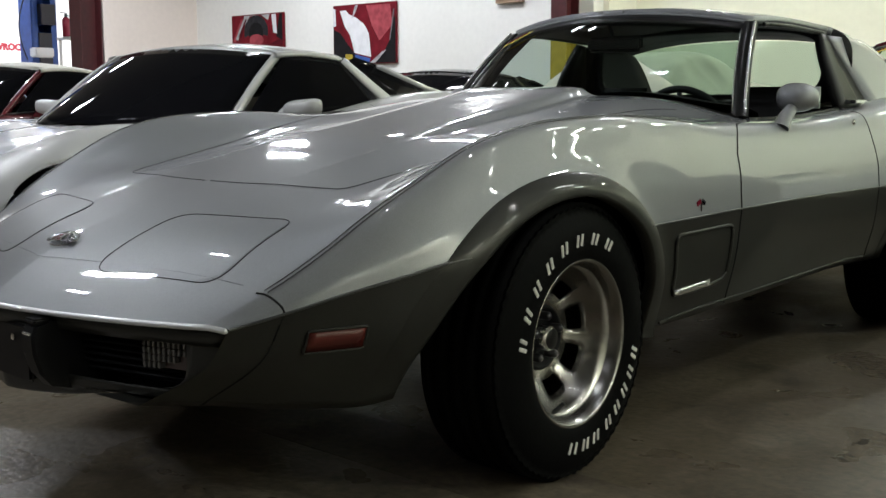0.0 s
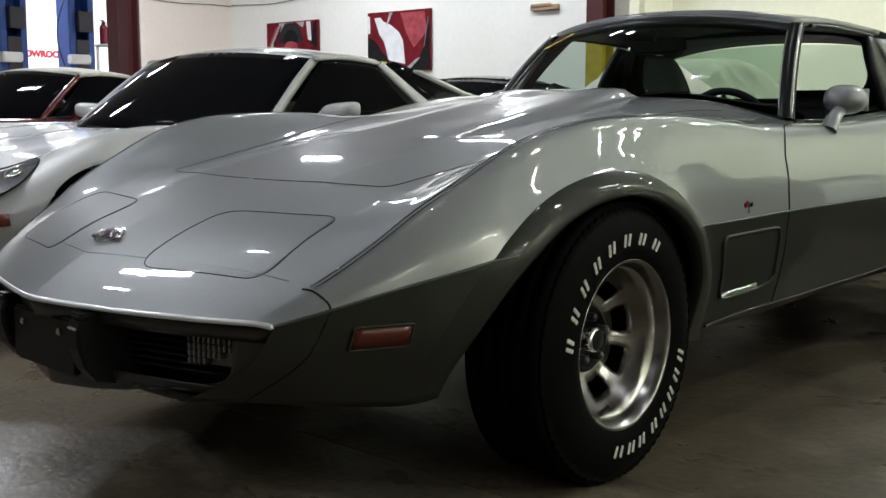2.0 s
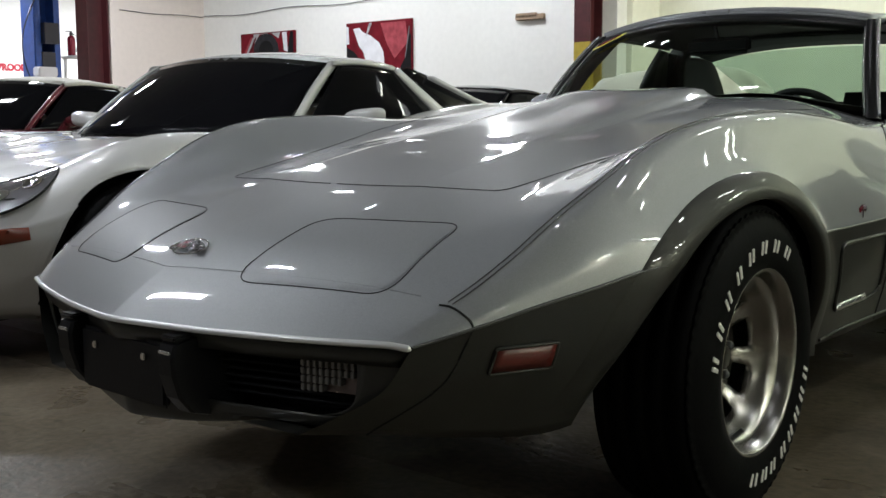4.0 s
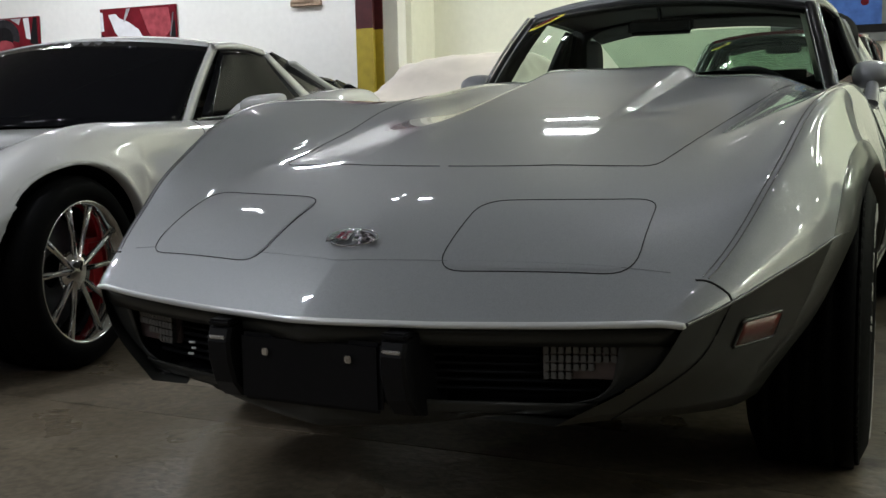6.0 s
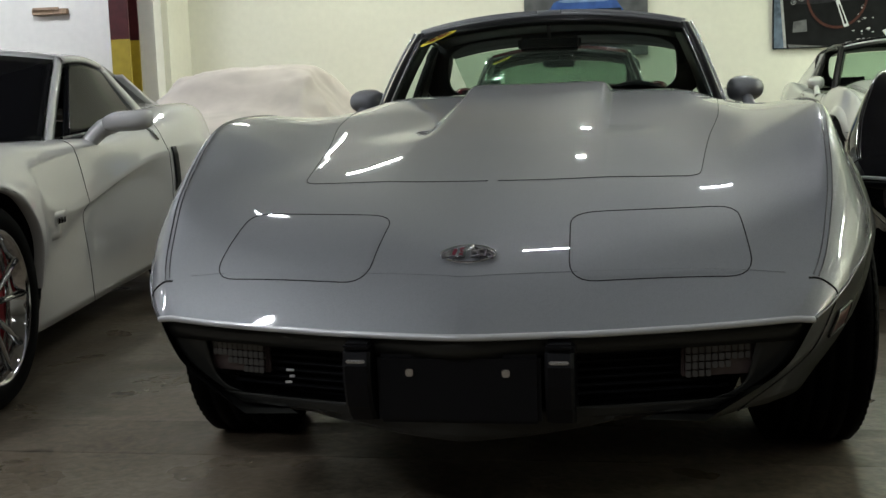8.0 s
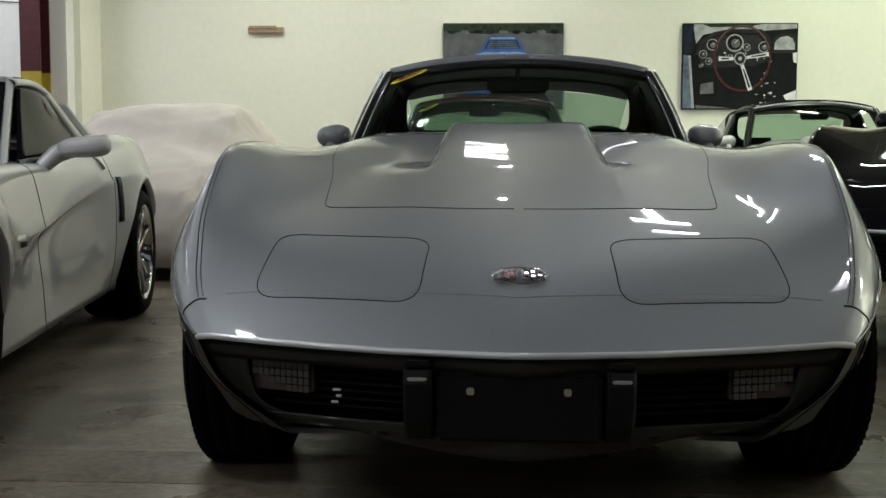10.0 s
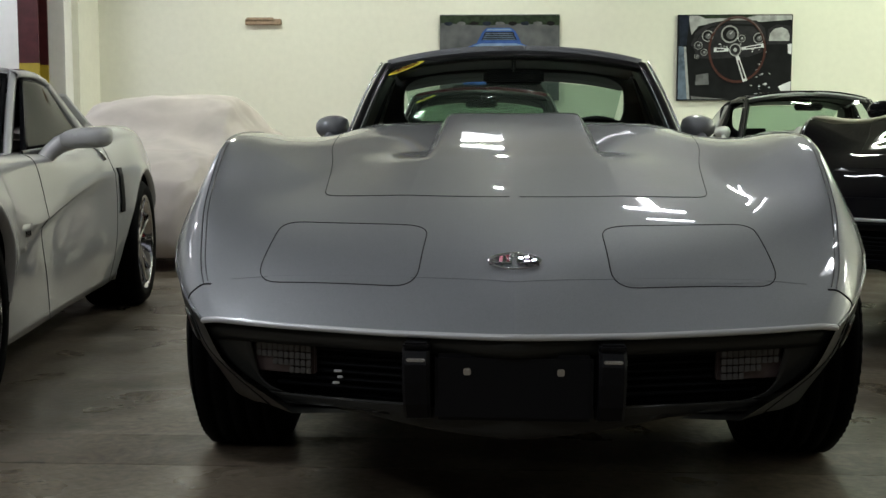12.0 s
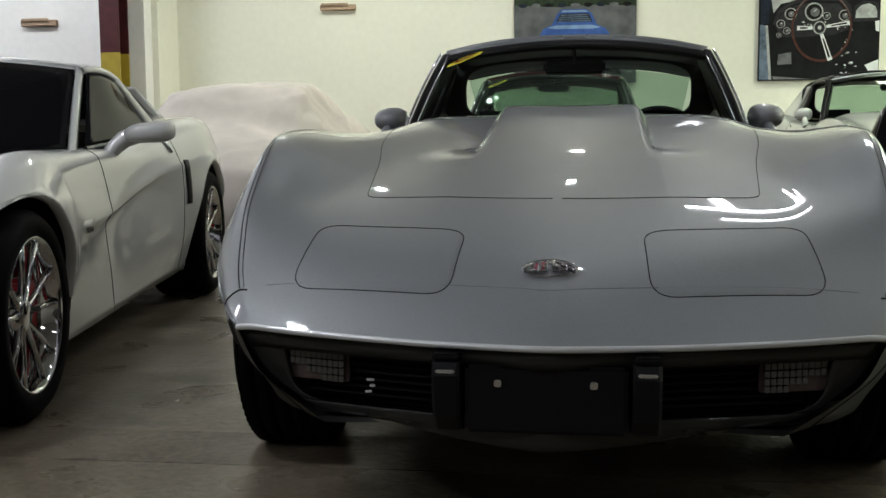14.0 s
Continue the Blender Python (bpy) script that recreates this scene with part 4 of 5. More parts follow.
    leaf = [on_glass(math.cos(a), math.sin(a), .010) for a in np.linspace(0, 2 * math.pi, 24, endpoint=False)]
    part("price_sticker", mesh_of("price_sticker", leaf, [tuple(range(24))], YELLOW, False), root, "slanted yellow sticker on the glass")
    for k, (u0, u1) in enumerate(((-.55, .55), (-.75, .72), (-.5, .5))):
        pts = [on_glass(u, .45 - .45 * k, .0125) for u in np.linspace(u0, u1, 5)]
        part("sticker_bar", tube("sticker_bar", pts, .0014, DARKRED, 4), root)
    # door mirrors
    for side in (1, -1):
        dm = new("door_mirror")
        dm.parent = root
        dm.matrix_basis = Matrix.Translation((side * .752, 1.430, .930))
        bm = bmesh.new()
        bmesh.ops.create_uvsphere(bm, u_segments=24, v_segments=14, radius=1)
        for v in bm.verts:
            y = v.co.y
            v.co = Vector((math.copysign(abs(v.co.x) ** .8, v.co.x) * .070, (.082 if y < 0 else .045) * y, math.copysign(abs(v.co.z) ** .85, v.co.z) * .050 * (1 - .12 * v.co.x * side)))
        part("mirror_shell", bm_mesh("mirror_shell", bm, paint, True), dm)
        part("mirror_foot", tube("mirror_foot", [(side * .004, -.135, S.over(.756, 1.295)[2] - .945), (side * .006, -.112, -.066), (side * .004, -.070, -.042), (0, -.02, -.02)], lambda t: .027 - .008 * t, paint, 10), dm)
        part("mirror_face", box_mesh("mirror_face", (.112, .004, .074), CHROME, .001, at=(0, .045, 0)), dm, "mirror glass")
    # door handle hardware behind the window
        part("door_handle", box_mesh("door_handle", (.05, .12, .012), CHROME, .004, at=(side * .70, 2.06, .915)), root, "bright door handle")
        part("door_lock", lathe("door_lock", [(0, .012), (.005, .011), (.006, 0)], CHROME, 14), root, "round bright lock").matrix_basis = Matrix.Translation(S.beside(1.82, .84, side, .001)) @ pose(0, 0, 0, 0, 0, 0 if side > 0 else 180)
        add_wheel_c3(root, side * .746, 0, side, full)
        add_wheel_c3(root, side * .745, 2.489, side, False)
    part("underbody", box_mesh("underbody", (1.10, 3.2, .10), GRILLE, .02, at=(0, 1.50, .33)), root, "black underbody")
    tail = [[(x, 3.66 - .08 * abs(x), z) for x in np.linspace(-.60, .60, 9)] for z in (.70, .55, .36)]
    part("tail_panel", ribbon("tail_panel", tail, lower, .01), root)


coupe = thing("silver_coupe", pose(.018, 0, 0, 0, 0, -1.0), "two-tone silver over charcoal seventies sports coupe", "car", "parked cars")
build_c3(coupe, SILVER, CHARCOAL)

# ---- the pearl coupe and its kin ----


def make_c6():
    base = knots(-.93, .44, -.86, .51, -.7, .58, -.4, .66, 0, .72, .4, .765, .85, .81, 1.2, .82, 2.2, .93, 2.8, .98, 3.4, .985, 3.52, .90)
    crest_x = knots(-.93, .48, -.6, .70, -.2, .785, .2, .80, .8, .785, 1.4, .775, 2.2, .79, 2.7, .83, 3.2, .80, 3.52, .70)
    crest_z = knots(-.93, .45, -.6, .62, -.3, .735, 0, .80, .3, .825, .8, .82, 1.4, .82, 2.0, .875, 2.6, .965, 3.1, .98, 3.52, .91)
    valley = knots(-.93, .445, -.6, .60, -.3, .68, 0, .73, .4, .77, .85, .808, 1.4, .82, 2.2, .92, 2.8, .97, 3.52, .90)
    waist_x = knots(-.93, .54, -.75, .78, -.6, .86, -.3, .925, 0, .95, .5, .925, 1.2, .895, 1.9, .915, 2.6, .990, 3.1, .965, 3.52, .82)
    waist_z = knots(-.93, .41, -.5, .47, 0, .50, 1.0, .50, 2.6, .55, 3.52, .55)
    sill_x = knots(-.93, .42, -.5, .76, 0, .85, .5, .885, 1.5, .875, 2.2, .885, 3.52, .74)
    sill_z = knots(-.93, .20, 0, .17, 2.0, .18, 3.52, .26)
    sweep = knots(-.93, .31, -.5, .22, 0, .05, .4, 0, 3.0, 0, 3.52, -.06)

    base, crest_x, crest_z, valley, waist_x = (eased(f, -.93, 3.52, .14) for f in (base, crest_x, crest_z, valley, waist_x))

    def section(s):
        b, cx, cz, v = base(s), crest_x(s), crest_z(s), valley(s)
        wx, wz, lx, lz = waist_x(s), waist_z(s), sill_x(s), sill_z(s)
        rise = max(0.0, cz - v)
        cove = .022 * math.exp(-((s - 1.0) / .55) ** 2)
        w = math.sin(math.pi * min(1.0, max(0.0, (s - .42) / 1.75))) ** .6
        zc = .47 + .27 * (s - .45) / 1.65
        mix = lambda a, c: a + (c - a) * w
        return [(0, b), (.22, b - .002), (.33, b - .006), (.5 * (.33 + cx), v), (cx - .09, v + .7 * rise), (cx, cz),
                (cx + .5 * (wx - cx), cz - .12 * (cz - wz)), (mix(cx + .92 * (wx - cx), wx - .012), mix(cz - .5 * (cz - wz), zc)), (wx - .046 * w, mix(wz, zc - .045)),
                (wx - .3 * (wx - lx) - cove, wz - .5 * (wz - lz)), (lx, lz), (lx - .12, lz - .03)]
    steps = [(-.6, .03), (.6, .03), (1.9, .06), (3.0, .035), (3.52, .04)]
    return Shell(section, {7, 10}, [5, 3, 4, 5, 5, 5, 7, 6, 7, 5, 2], sweep, station_list(-.93, 3.52, steps),
                 [(.025, .325, .368, .010, 1.0), (2.686, .34, .395, .014, 1.0)])


C6 = make_c6()


def add_wheel_c6(root, x, y, side, r, rim, wide):
    wheel = new("wheel")
    wheel.parent = root
    wheel.matrix_basis = pose(x, y, r, 0, 0, 0 if side > 0 else 180)
    h = wide / 2
    part("tyre", lathe("tyre", [(-h, rim), (-h - .008, (r + rim) / 2), (-h + .01, r - .012), (-h + .03, r), (-.05, r + .001), (-.045, r - .007), (-.035, r - .007), (-.03, r + .001), (.03, r + .001), (.035, r - .007), (.045, r - .007), (.05, r + .001), (h - .03, r), (h - .01, r - .012), (h + .008, (r + rim) / 2 + .01), (h + .004, rim + .004), (h - .005, rim - .004)], RUBBER, 72), wheel)
    part("rim", lathe("rim", [(-h, rim - .01), (0, rim - .03), (h - .03, rim - .022), (h - .008, rim - .004), (h + .002, rim), (h + .001, rim - .006), (h - .012, rim - .014), (h - .04, rim - .026)], CHROME, 64), wheel, "bright chrome rim")
    part("brake_disc", lathe("brake_disc", [(.0, .06), (.0, rim - .06), (-.02, rim - .06), (-.02, .06)], DARKALLOY, 40), wheel, "grey brake disc")
    part("caliper", box_mesh("caliper", (.07, .09, .19), RED, .015, at=(.025, rim - .075, .0)), wheel, "red brake caliper")
    for q in range(10):
        a = 2 * math.pi * (q // 2) / 5 + (.17 if q % 2 else -.17) + .3
        b = 2 * math.pi * (q // 2) / 5 + (.26 if q % 2 else -.26) + .3
        p0 = (h - .045, .035 * math.cos(a), .035 * math.sin(a))
        p1 = (h - .022, (rim - .012) * math.cos(b), (rim - .012) * math.sin(b))
        part("spoke", tube("spoke", [p0, tuple((np.array(p0) + p1) / 2 + (.004, 0, 0)), p1], lambda t: .014 - .004 * math.sin(math.pi * t), CHROME, 8), wheel, "chrome spoke")
    part("hub_cap", lathe("hub_cap", [(h - .06, .075), (h - .038, .07), (h - .03, .034), (h - .028, 0)], CHROME, 28), wheel, "chrome hub")
    part("brake_back", lathe("brake_back", [(-.05, 0), (-.05, rim - .03)], GRILLE, 32), wheel)
    return wheel


def build_c6(root, paint, roof_paint, glass=None, full=True):
    S, glass = C6, glass or DARKGLASS
    T, W = S.top, S.waist
    hood_w = knots(-.6, .40, -.2, .56, .3, .62, .95, .66)
    rules = [
        ("hood", paint, "", lambda x, y, j: j < T and -.62 < y < .90 and x < hood_w(y)),
        ("front_bumper", paint, "", lambda x, y, j: y < -.34),
        ("front_fender", paint, "", lambda x, y, j: y < 1.02),
        ("door", paint, "", lambda x, y, j: y < 2.15),
        ("rear_quarter", paint, "", lambda x, y, j: True),
    ]
    S.split(root, rules, lambda x, y, j: 1.0 < y < 2.6 and x < .60 and j < T)
    for side in (1, -1):
        for yw, zw, r, _, kf in S.arches:
            well = []
            for ang in np.linspace(-.3, math.pi + .3, 28):
                wy, wz = yw + (r + .004) * math.cos(ang), zw + (r + .004) * math.sin(ang)
                edge = S.beside(wy, max(wz, .25), 1)[0] - .006
                well.append([(side * x, wy, wz) for x in (.50, .70, .5 * (.70 + edge), edge)])
            part("wheel_well", ribbon("wheel_well", well, GRILLE), root, "black wheel well")
            lip = []
            for g in np.linspace(.0, math.pi, 60):
                at = [(yw + rr * math.cos(g), max(zw + rr * math.sin(g), .24)) for rr in (r - .006, r - .004, r + .012, r + .034)]
                lip.append([S.beside(*at[0], side, -.03), S.beside(*at[1], side, .002), S.beside(*at[2], side, .0035), S.beside(*at[3], side, .0005)])
            part("arch_lip", ribbon("arch_lip", lip if side < 0 else [q[::-1] for q in lip], paint), root)
        seam("door_gap", [tuple(np.array(p) * (side, 1, 1)) for p in S.line(1.02)[T:-1]], root)
        seam("door_gap", [tuple(np.array(p) * (side, 1, 1)) for p in S.line(2.15)[T:-1]], root)
        seam("hood_gap", [tuple(np.array(S.over(hood_w(y), y, .0004)) * (side, 1, 1)) for y in np.linspace(-.55, .9, 40)], root)
        seam("bumper_gap", [S.beside(y, float(np.interp(y, [-.60, -.38], [.565, .60])), side, .0004) for y in np.linspace(-.62, -.386, 12)], root)
        rows = [[S.beside(y, .470 + dz * (1 - .25 * (y + .52) / .12) + .10 * (y + .5), side, .004) for y in np.linspace(-.64, -.395, 10)] for dz in (.030, 0, -.030)]
        part("side_marker", ribbon("side_marker", rows if side < 0 else rows[::-1], AMBER, .006), root, "amber side marker")
        lamp = new("headlamp")
        lamp.parent = root
        tagged(lamp, "clear swept-back headlamp with round projectors")
        loop = smooth_loop([(.655, -.165), (.735, -.215), (.772, -.325), (.735, -.425), (.60, -.545), (.47, -.44), (.52, -.25)], .10)
        mid = np.mean(loop, axis=0)
        n = len(loop)
        lens = [S.over(*mid, .012)] + [S.over(*(mid + (np.array(p) - mid) * k), .003 + .008 * (1 - k)) for k in (.35, .7, 1) for p in loop]
        faces = [(0, 1 + i, 1 + (i + 1) % n) for i in range(n)]
        for q in range(2):
            faces += [(1 + q * n + i, 1 + (q + 1) * n + i, 1 + (q + 1) * n + (i + 1) % n, 1 + q * n + (i + 1) % n) for i in range(n)]
        part("lamp_cover", mesh_of("lamp_cover", [(side * x, y, z) for x, y, z in lens], [f[::-1] for f in faces] if side > 0 else faces, LENS), lamp)
        part("lamp_rim", tube("lamp_rim", [(side * x, y, z + .002) for x, y, z in [S.over(*p) for p in loop]], .0055, BLACKTRIM, 6, True), lamp, "black rim of the lamp")
        for hx, hy in ((.69, -.30), (.635, -.40)):
            p = S.over(hx, hy, .006)
            bm = bmesh.new()
            bmesh.ops.create_uvsphere(bm, u_segments=20, v_segments=12, radius=1)
            bmesh.ops.scale(bm, vec=(.040, .040, .016), verts=bm.verts)
            part("projector", bm_mesh("projector", bm, CHROME, True), lamp, "round chrome projector").matrix_basis = Matrix.Translation((side * p[0], p[1], p[2])) @ Matrix.Rotation(radians(30), 4, "X")
        # side vent behind the front wheel
        rows = [[S.beside(.47 + .18 * q + .05 * v, .47 + .10 * v, side, .004 - .012 * (1 - q)) for q in np.linspace(0, 1, 6)] for v in np.linspace(0, 1, 5)]
        part("fender_vent", ribbon("fender_vent", rows if side < 0 else rows[::-1], paint, .004), root, "scooped fender vent")
        for q in range(3):
            p = S.beside(.60 + .035 * q, .535, side, .008)
            part("badge_bar", box_mesh("badge_bar", (.004, .026, .022), CHROME, .002, at=p), root, "small bright badge")
        rows = [[S.beside(2.17 + .060 * q + .02 * v, .53 + .22 * v, side, .003) for q in np.linspace(0, 1, 4)] for v in np.linspace(0, 1, 6)]
        part("quarter_intake", ribbon("quarter_intake", rows if side < 0 else rows[::-1], GRILLE, .004), root, "black intake ahead of the rear wheel")
        part("door_pull", tube("door_pull", [S.beside(2.03, .862, side, .003), S.beside(2.06, .83, side, .006), S.beside(2.08, .79, side, .003)], .010, BRIGHT, 8), root, "bright door pull")
        # mirror
        dm = new("door_mirror")
        dm.parent = root
        dm.matrix_basis = Matrix.Translation((side * .965, 1.36, .885))
        bm = bmesh.new()
        bmesh.ops.create_uvsphere(bm, u_segments=24, v_segments=14, radius=1)
        for v in bm.verts:
            x, y, z = v.co
            e = lambda c, p: math.copysign(abs(c) ** p, c)
            v.co = Vector((e(x, .62) * .108, (.080 if y < 0 else .034) * e(y, .8), e(z, .62) * (.044 + .005 * x * side) + .010 * x * side))
        part("mirror_shell", bm_mesh("mirror_shell", bm, paint, True), dm)
        part("mirror_arm", tube("mirror_arm", [(-side * .185, -.05, -.110), (-side * .165, -.035, -.085), (-side * .140, -.02, -.055), (-side * .110, -.01, -.028), (-side * .06, 0, -.008)], lambda t: .030 + .010 * t, paint, 12), dm)
        add_wheel_c6(root, side * .785, .025, side, .325, .243, .265)
        add_wheel_c6(root, side * .83, 2.686, side, .34, .256, .30)

    def screen(q, v):
        x = q * (.728 - .10 * v)
        y = (.72 + .36 * q * q) * (1 - v) + (1.44 + .11 * q * q) * v
        z = (.815 - .012 * q * q) * (1 - v) + (1.212 - .045 * q * q) * v + .018 * math.sin(math.pi * v)
        return (x, y, z)
    rows = [[screen(q, v) for q in np.linspace(-.96, .96, 21)] for v in np.linspace(.0, .97, 12)]
    part("windscreen", ribbon("windscreen", rows, glass, .006), root, "dark tinted windscreen")
    width = knots(1.44, .628, 1.8, .634, 2.2, .615, 3.3, .62)
    ridge = eased(knots(1.2, 1.16, 1.44, 1.212, 1.8, 1.246, 2.05, 1.236, 2.6, 1.14, 3.0, 1.04, 3.32, .985), 1.2, 3.32)
    drop = knots(1.44, .050, 2.1, .066, 3.32, .02)
    roof = lambda y, q: (q * width(y), y + (.11 * q * q if y < 1.5 else 0), ridge(y) - drop(y) * q * q)
    part("roof", ribbon("roof", [[roof(y, q) for q in np.linspace(-1, 1, 17)] for y in np.linspace(1.435, 2.12, 12)], roof_paint, .02), root)
    part("rear_hatch_glass", ribbon("rear_hatch_glass", [[roof(y, q * .93) for q in np.linspace(-1, 1, 17)] for y in np.linspace(2.12, 3.25, 14)], glass, .006), root, "dark hatch glass")
    part("rear_deck", ribbon("rear_deck", [[(q * (.62 + .1 * k), y, ridge(y) - .03 - .03 * k) for q in np.linspace(-1, 1, 9)] for k, y in ((0, 2.5), (0, 3.0), (0, 3.3))], paint, .02), root)
    for side in (1, -1):
        pil = [[tuple(np.array(screen(side * .985, v)) + (side * dx, dy, dz)) for dx, dy, dz in ((-.010, .0, .002), (0, -.008, .006), (.010, .012, .002), (.008, .04, -.008), (-.012, .03, -.008))] for v in np.linspace(-.03, 1.02, 14)]
        part("windscreen_pillar", ribbon("windscreen_pillar", pil if side < 0 else [r[::-1] for r in pil], paint, .004), root)
        top = lambda y: (side * (width(y) + .012), y, ridge(y) - drop(y) - .018)
        rows = []
        for v in np.linspace(0, 1, 9):
            row = []
            for q in np.linspace(0, 1, 12):
                ya, yb = 1.16 + .42 * v, 2.36 - .28 * v
                y = ya + (yb - ya) * q
                t = top(max(y, 1.5))
                b = np.array((side * .752, y, .822 + .06 * q))
                row.append(tuple(b + (np.array((t[0], y, t[2])) - b) * v))
            rows.append(row)
        part("side_window", ribbon("side_window", rows if side > 0 else [r[::-1] for r in rows], glass, .005), root, "dark tinted side window")
        rail = [[tuple(np.array(top(y)) + (side * dx, .0, dz)) for dx, dz in ((-.03, .024), (.0, .016), (.010, 0), (.0, -.008))] for y in np.linspace(1.52, 2.07, 12)]
        part("roof_rail", ribbon("roof_rail", rail if side < 0 else [r[::-1] for r in rail], roof_paint, .004), root)
        rows = []
        for v in np.linspace(0, 1, 10):
            a = np.array((side * (width(2.1) - .004 + .108 * v), 2.08 + .30 * v, ridge(2.1) - .094 - .246 * v))
            b = np.array((side * (width(2.2) * .95 + .108 * v), 2.15 + .37 * v, ridge(2.12) - .088 - .236 * v))
            rows.append([tuple(a + (b - a) * q + np.array((side * .02 * math.sin(math.pi * q), 0, .01 * math.sin(math.pi * q)))) for q in np.linspace(0, 1, 6)])
        part("rear_pillar", ribbon("rear_pillar", rows if side > 0 else [r[::-1] for r in rows], roof_paint, .02), root)
        rows = []
        for v in np.linspace(0, 1, 6):
            a = np.array((side * (width(2.2) * .945 + .104 * v), 2.16 + .38 * v, ridge(2.12) - .090 - .229 * v))
            b = np.array((side * .57, 2.30 + .80 * v, ridge(2.3 + .75 * v) - .03))
            rows.append([tuple(a + (b - a) * q) for q in np.linspace(0, 1, 4)])
        part("quarter_glass", ribbon("quarter_glass", rows if side > 0 else [r[::-1] for r in rows], glass, .004), root, "dark quarter glass")
        part("window_ledge", tube("window_ledge", [(side * .772, y, .822 + .06 * (y - 1.1) / 1.3) for y in np.linspace(1.08, 2.45, 14)], .010, BLACKTRIM), root, "black window ledge")
    low = S.line(-.93)[W:]
    rows = [[(x * q, -.93 + .31 * abs(x * q) / .62 + .01, z) for q in np.linspace(-1, 1, 17)] for x, z in zip(low[:, 0], low[:, 2])]
    part("front_intake", ribbon("front_intake", rows, GRILLE, .004), root, "black front intake")
    rows = [[(x, 3.515 - .06 * abs(x) / .62, z) for x in np.linspace(-.72, .72, 9)] for z in (.90, .6, .25)]
    part("tail_panel", ribbon("tail_panel", rows, paint, .01), root)
    part("underbody", box_mesh("underbody", (1.2, 3.9, .10), GRILLE, .02, at=(0, 1.35, .20)), root, "black underbody")
    if glass is not DARKGLASS:
        part("cabin_tub", box_mesh("cabin_tub", (1.3, 1.7, .03), INTERIOR, .0, at=(0, 1.7, .5)), root, "black cabin")


def repainted(ob, name, m, swap, label):
    """A copy of a car at the pose m in other paints."""
    made = copy_thing(ob, m)
    made.name = name
    tagged(made, label)
    for o in made.children_recursive:
        if o.data and o.data.materials[0] in swap:
            o.data = o.data.copy()
            o.data.materials[0] = swap[o.data.materials[0]]
    return made


pearl = thing("pearl_coupe", pose(-2.49, -.07, 0, 0, 0, 8.9), "pale silver modern sports coupe with chrome wheels", "car", "parked cars")
ROOF_PAINT = PEARL.copy()
ROOF_PAINT.name = "roof_paint"
build_c6(pearl, PEARL, ROOF_PAINT)
repainted(pearl, "maroon_convertible", pose(-6.05, .55, 0, 0, 0, 12), {PEARL: MAROON, ROOF_PAINT: CANVAS_TOP}, "maroon sports car with a cream canvas top")
repainted(pearl, "black_coupe", pose(-5.0, 4.55, 0, 0, 0, 4), {PEARL: BLACKPAINT, ROOF_PAINT: BLACKPAINT}, "glossy black sports coupe parked by the wall")
pale = repainted(coupe, "pale_coupe", pose(2.76, 5.35, 0) @ Matrix.Diagonal((1, .93, 1.10, 1)), {SILVER: PALE, CHARCOAL: PALE}, "pale silver seventies sports coupe with a black roof")
for o in [o for o in pale.children_recursive if o.name.split(".")[0] in ("price_sticker", "sticker_bar")]:
    bpy.data.objects.remove(o)
for o in pale.children_recursive:
    if o.name.split(".")[0] in ("roof_panel", "roof_bar", "roof_hoop", "pillar_trim", "screen_trim"):
        o.data = o.data.copy()
        o.data.materials[0] = BLACKPAINT
repainted(coupe, "maroon_coupe", pose(-.14, 4.80, 0) @ Matrix.Diagonal((1.08, 1, 1.105, 1)), {SILVER: MAROON, CHARCOAL: MAROON}, "dark red seventies sports coupe behind the silver one")
repainted(coupe, "black_roadster", pose(2.18, 1.92, 0, 0, 0, -35) @ Matrix.Diagonal((1, .72, 1.15, 1)), {SILVER: BLACKPAINT, CHARCOAL: BLACKPAINT}, "glossy black sports car beside the silver coupe")


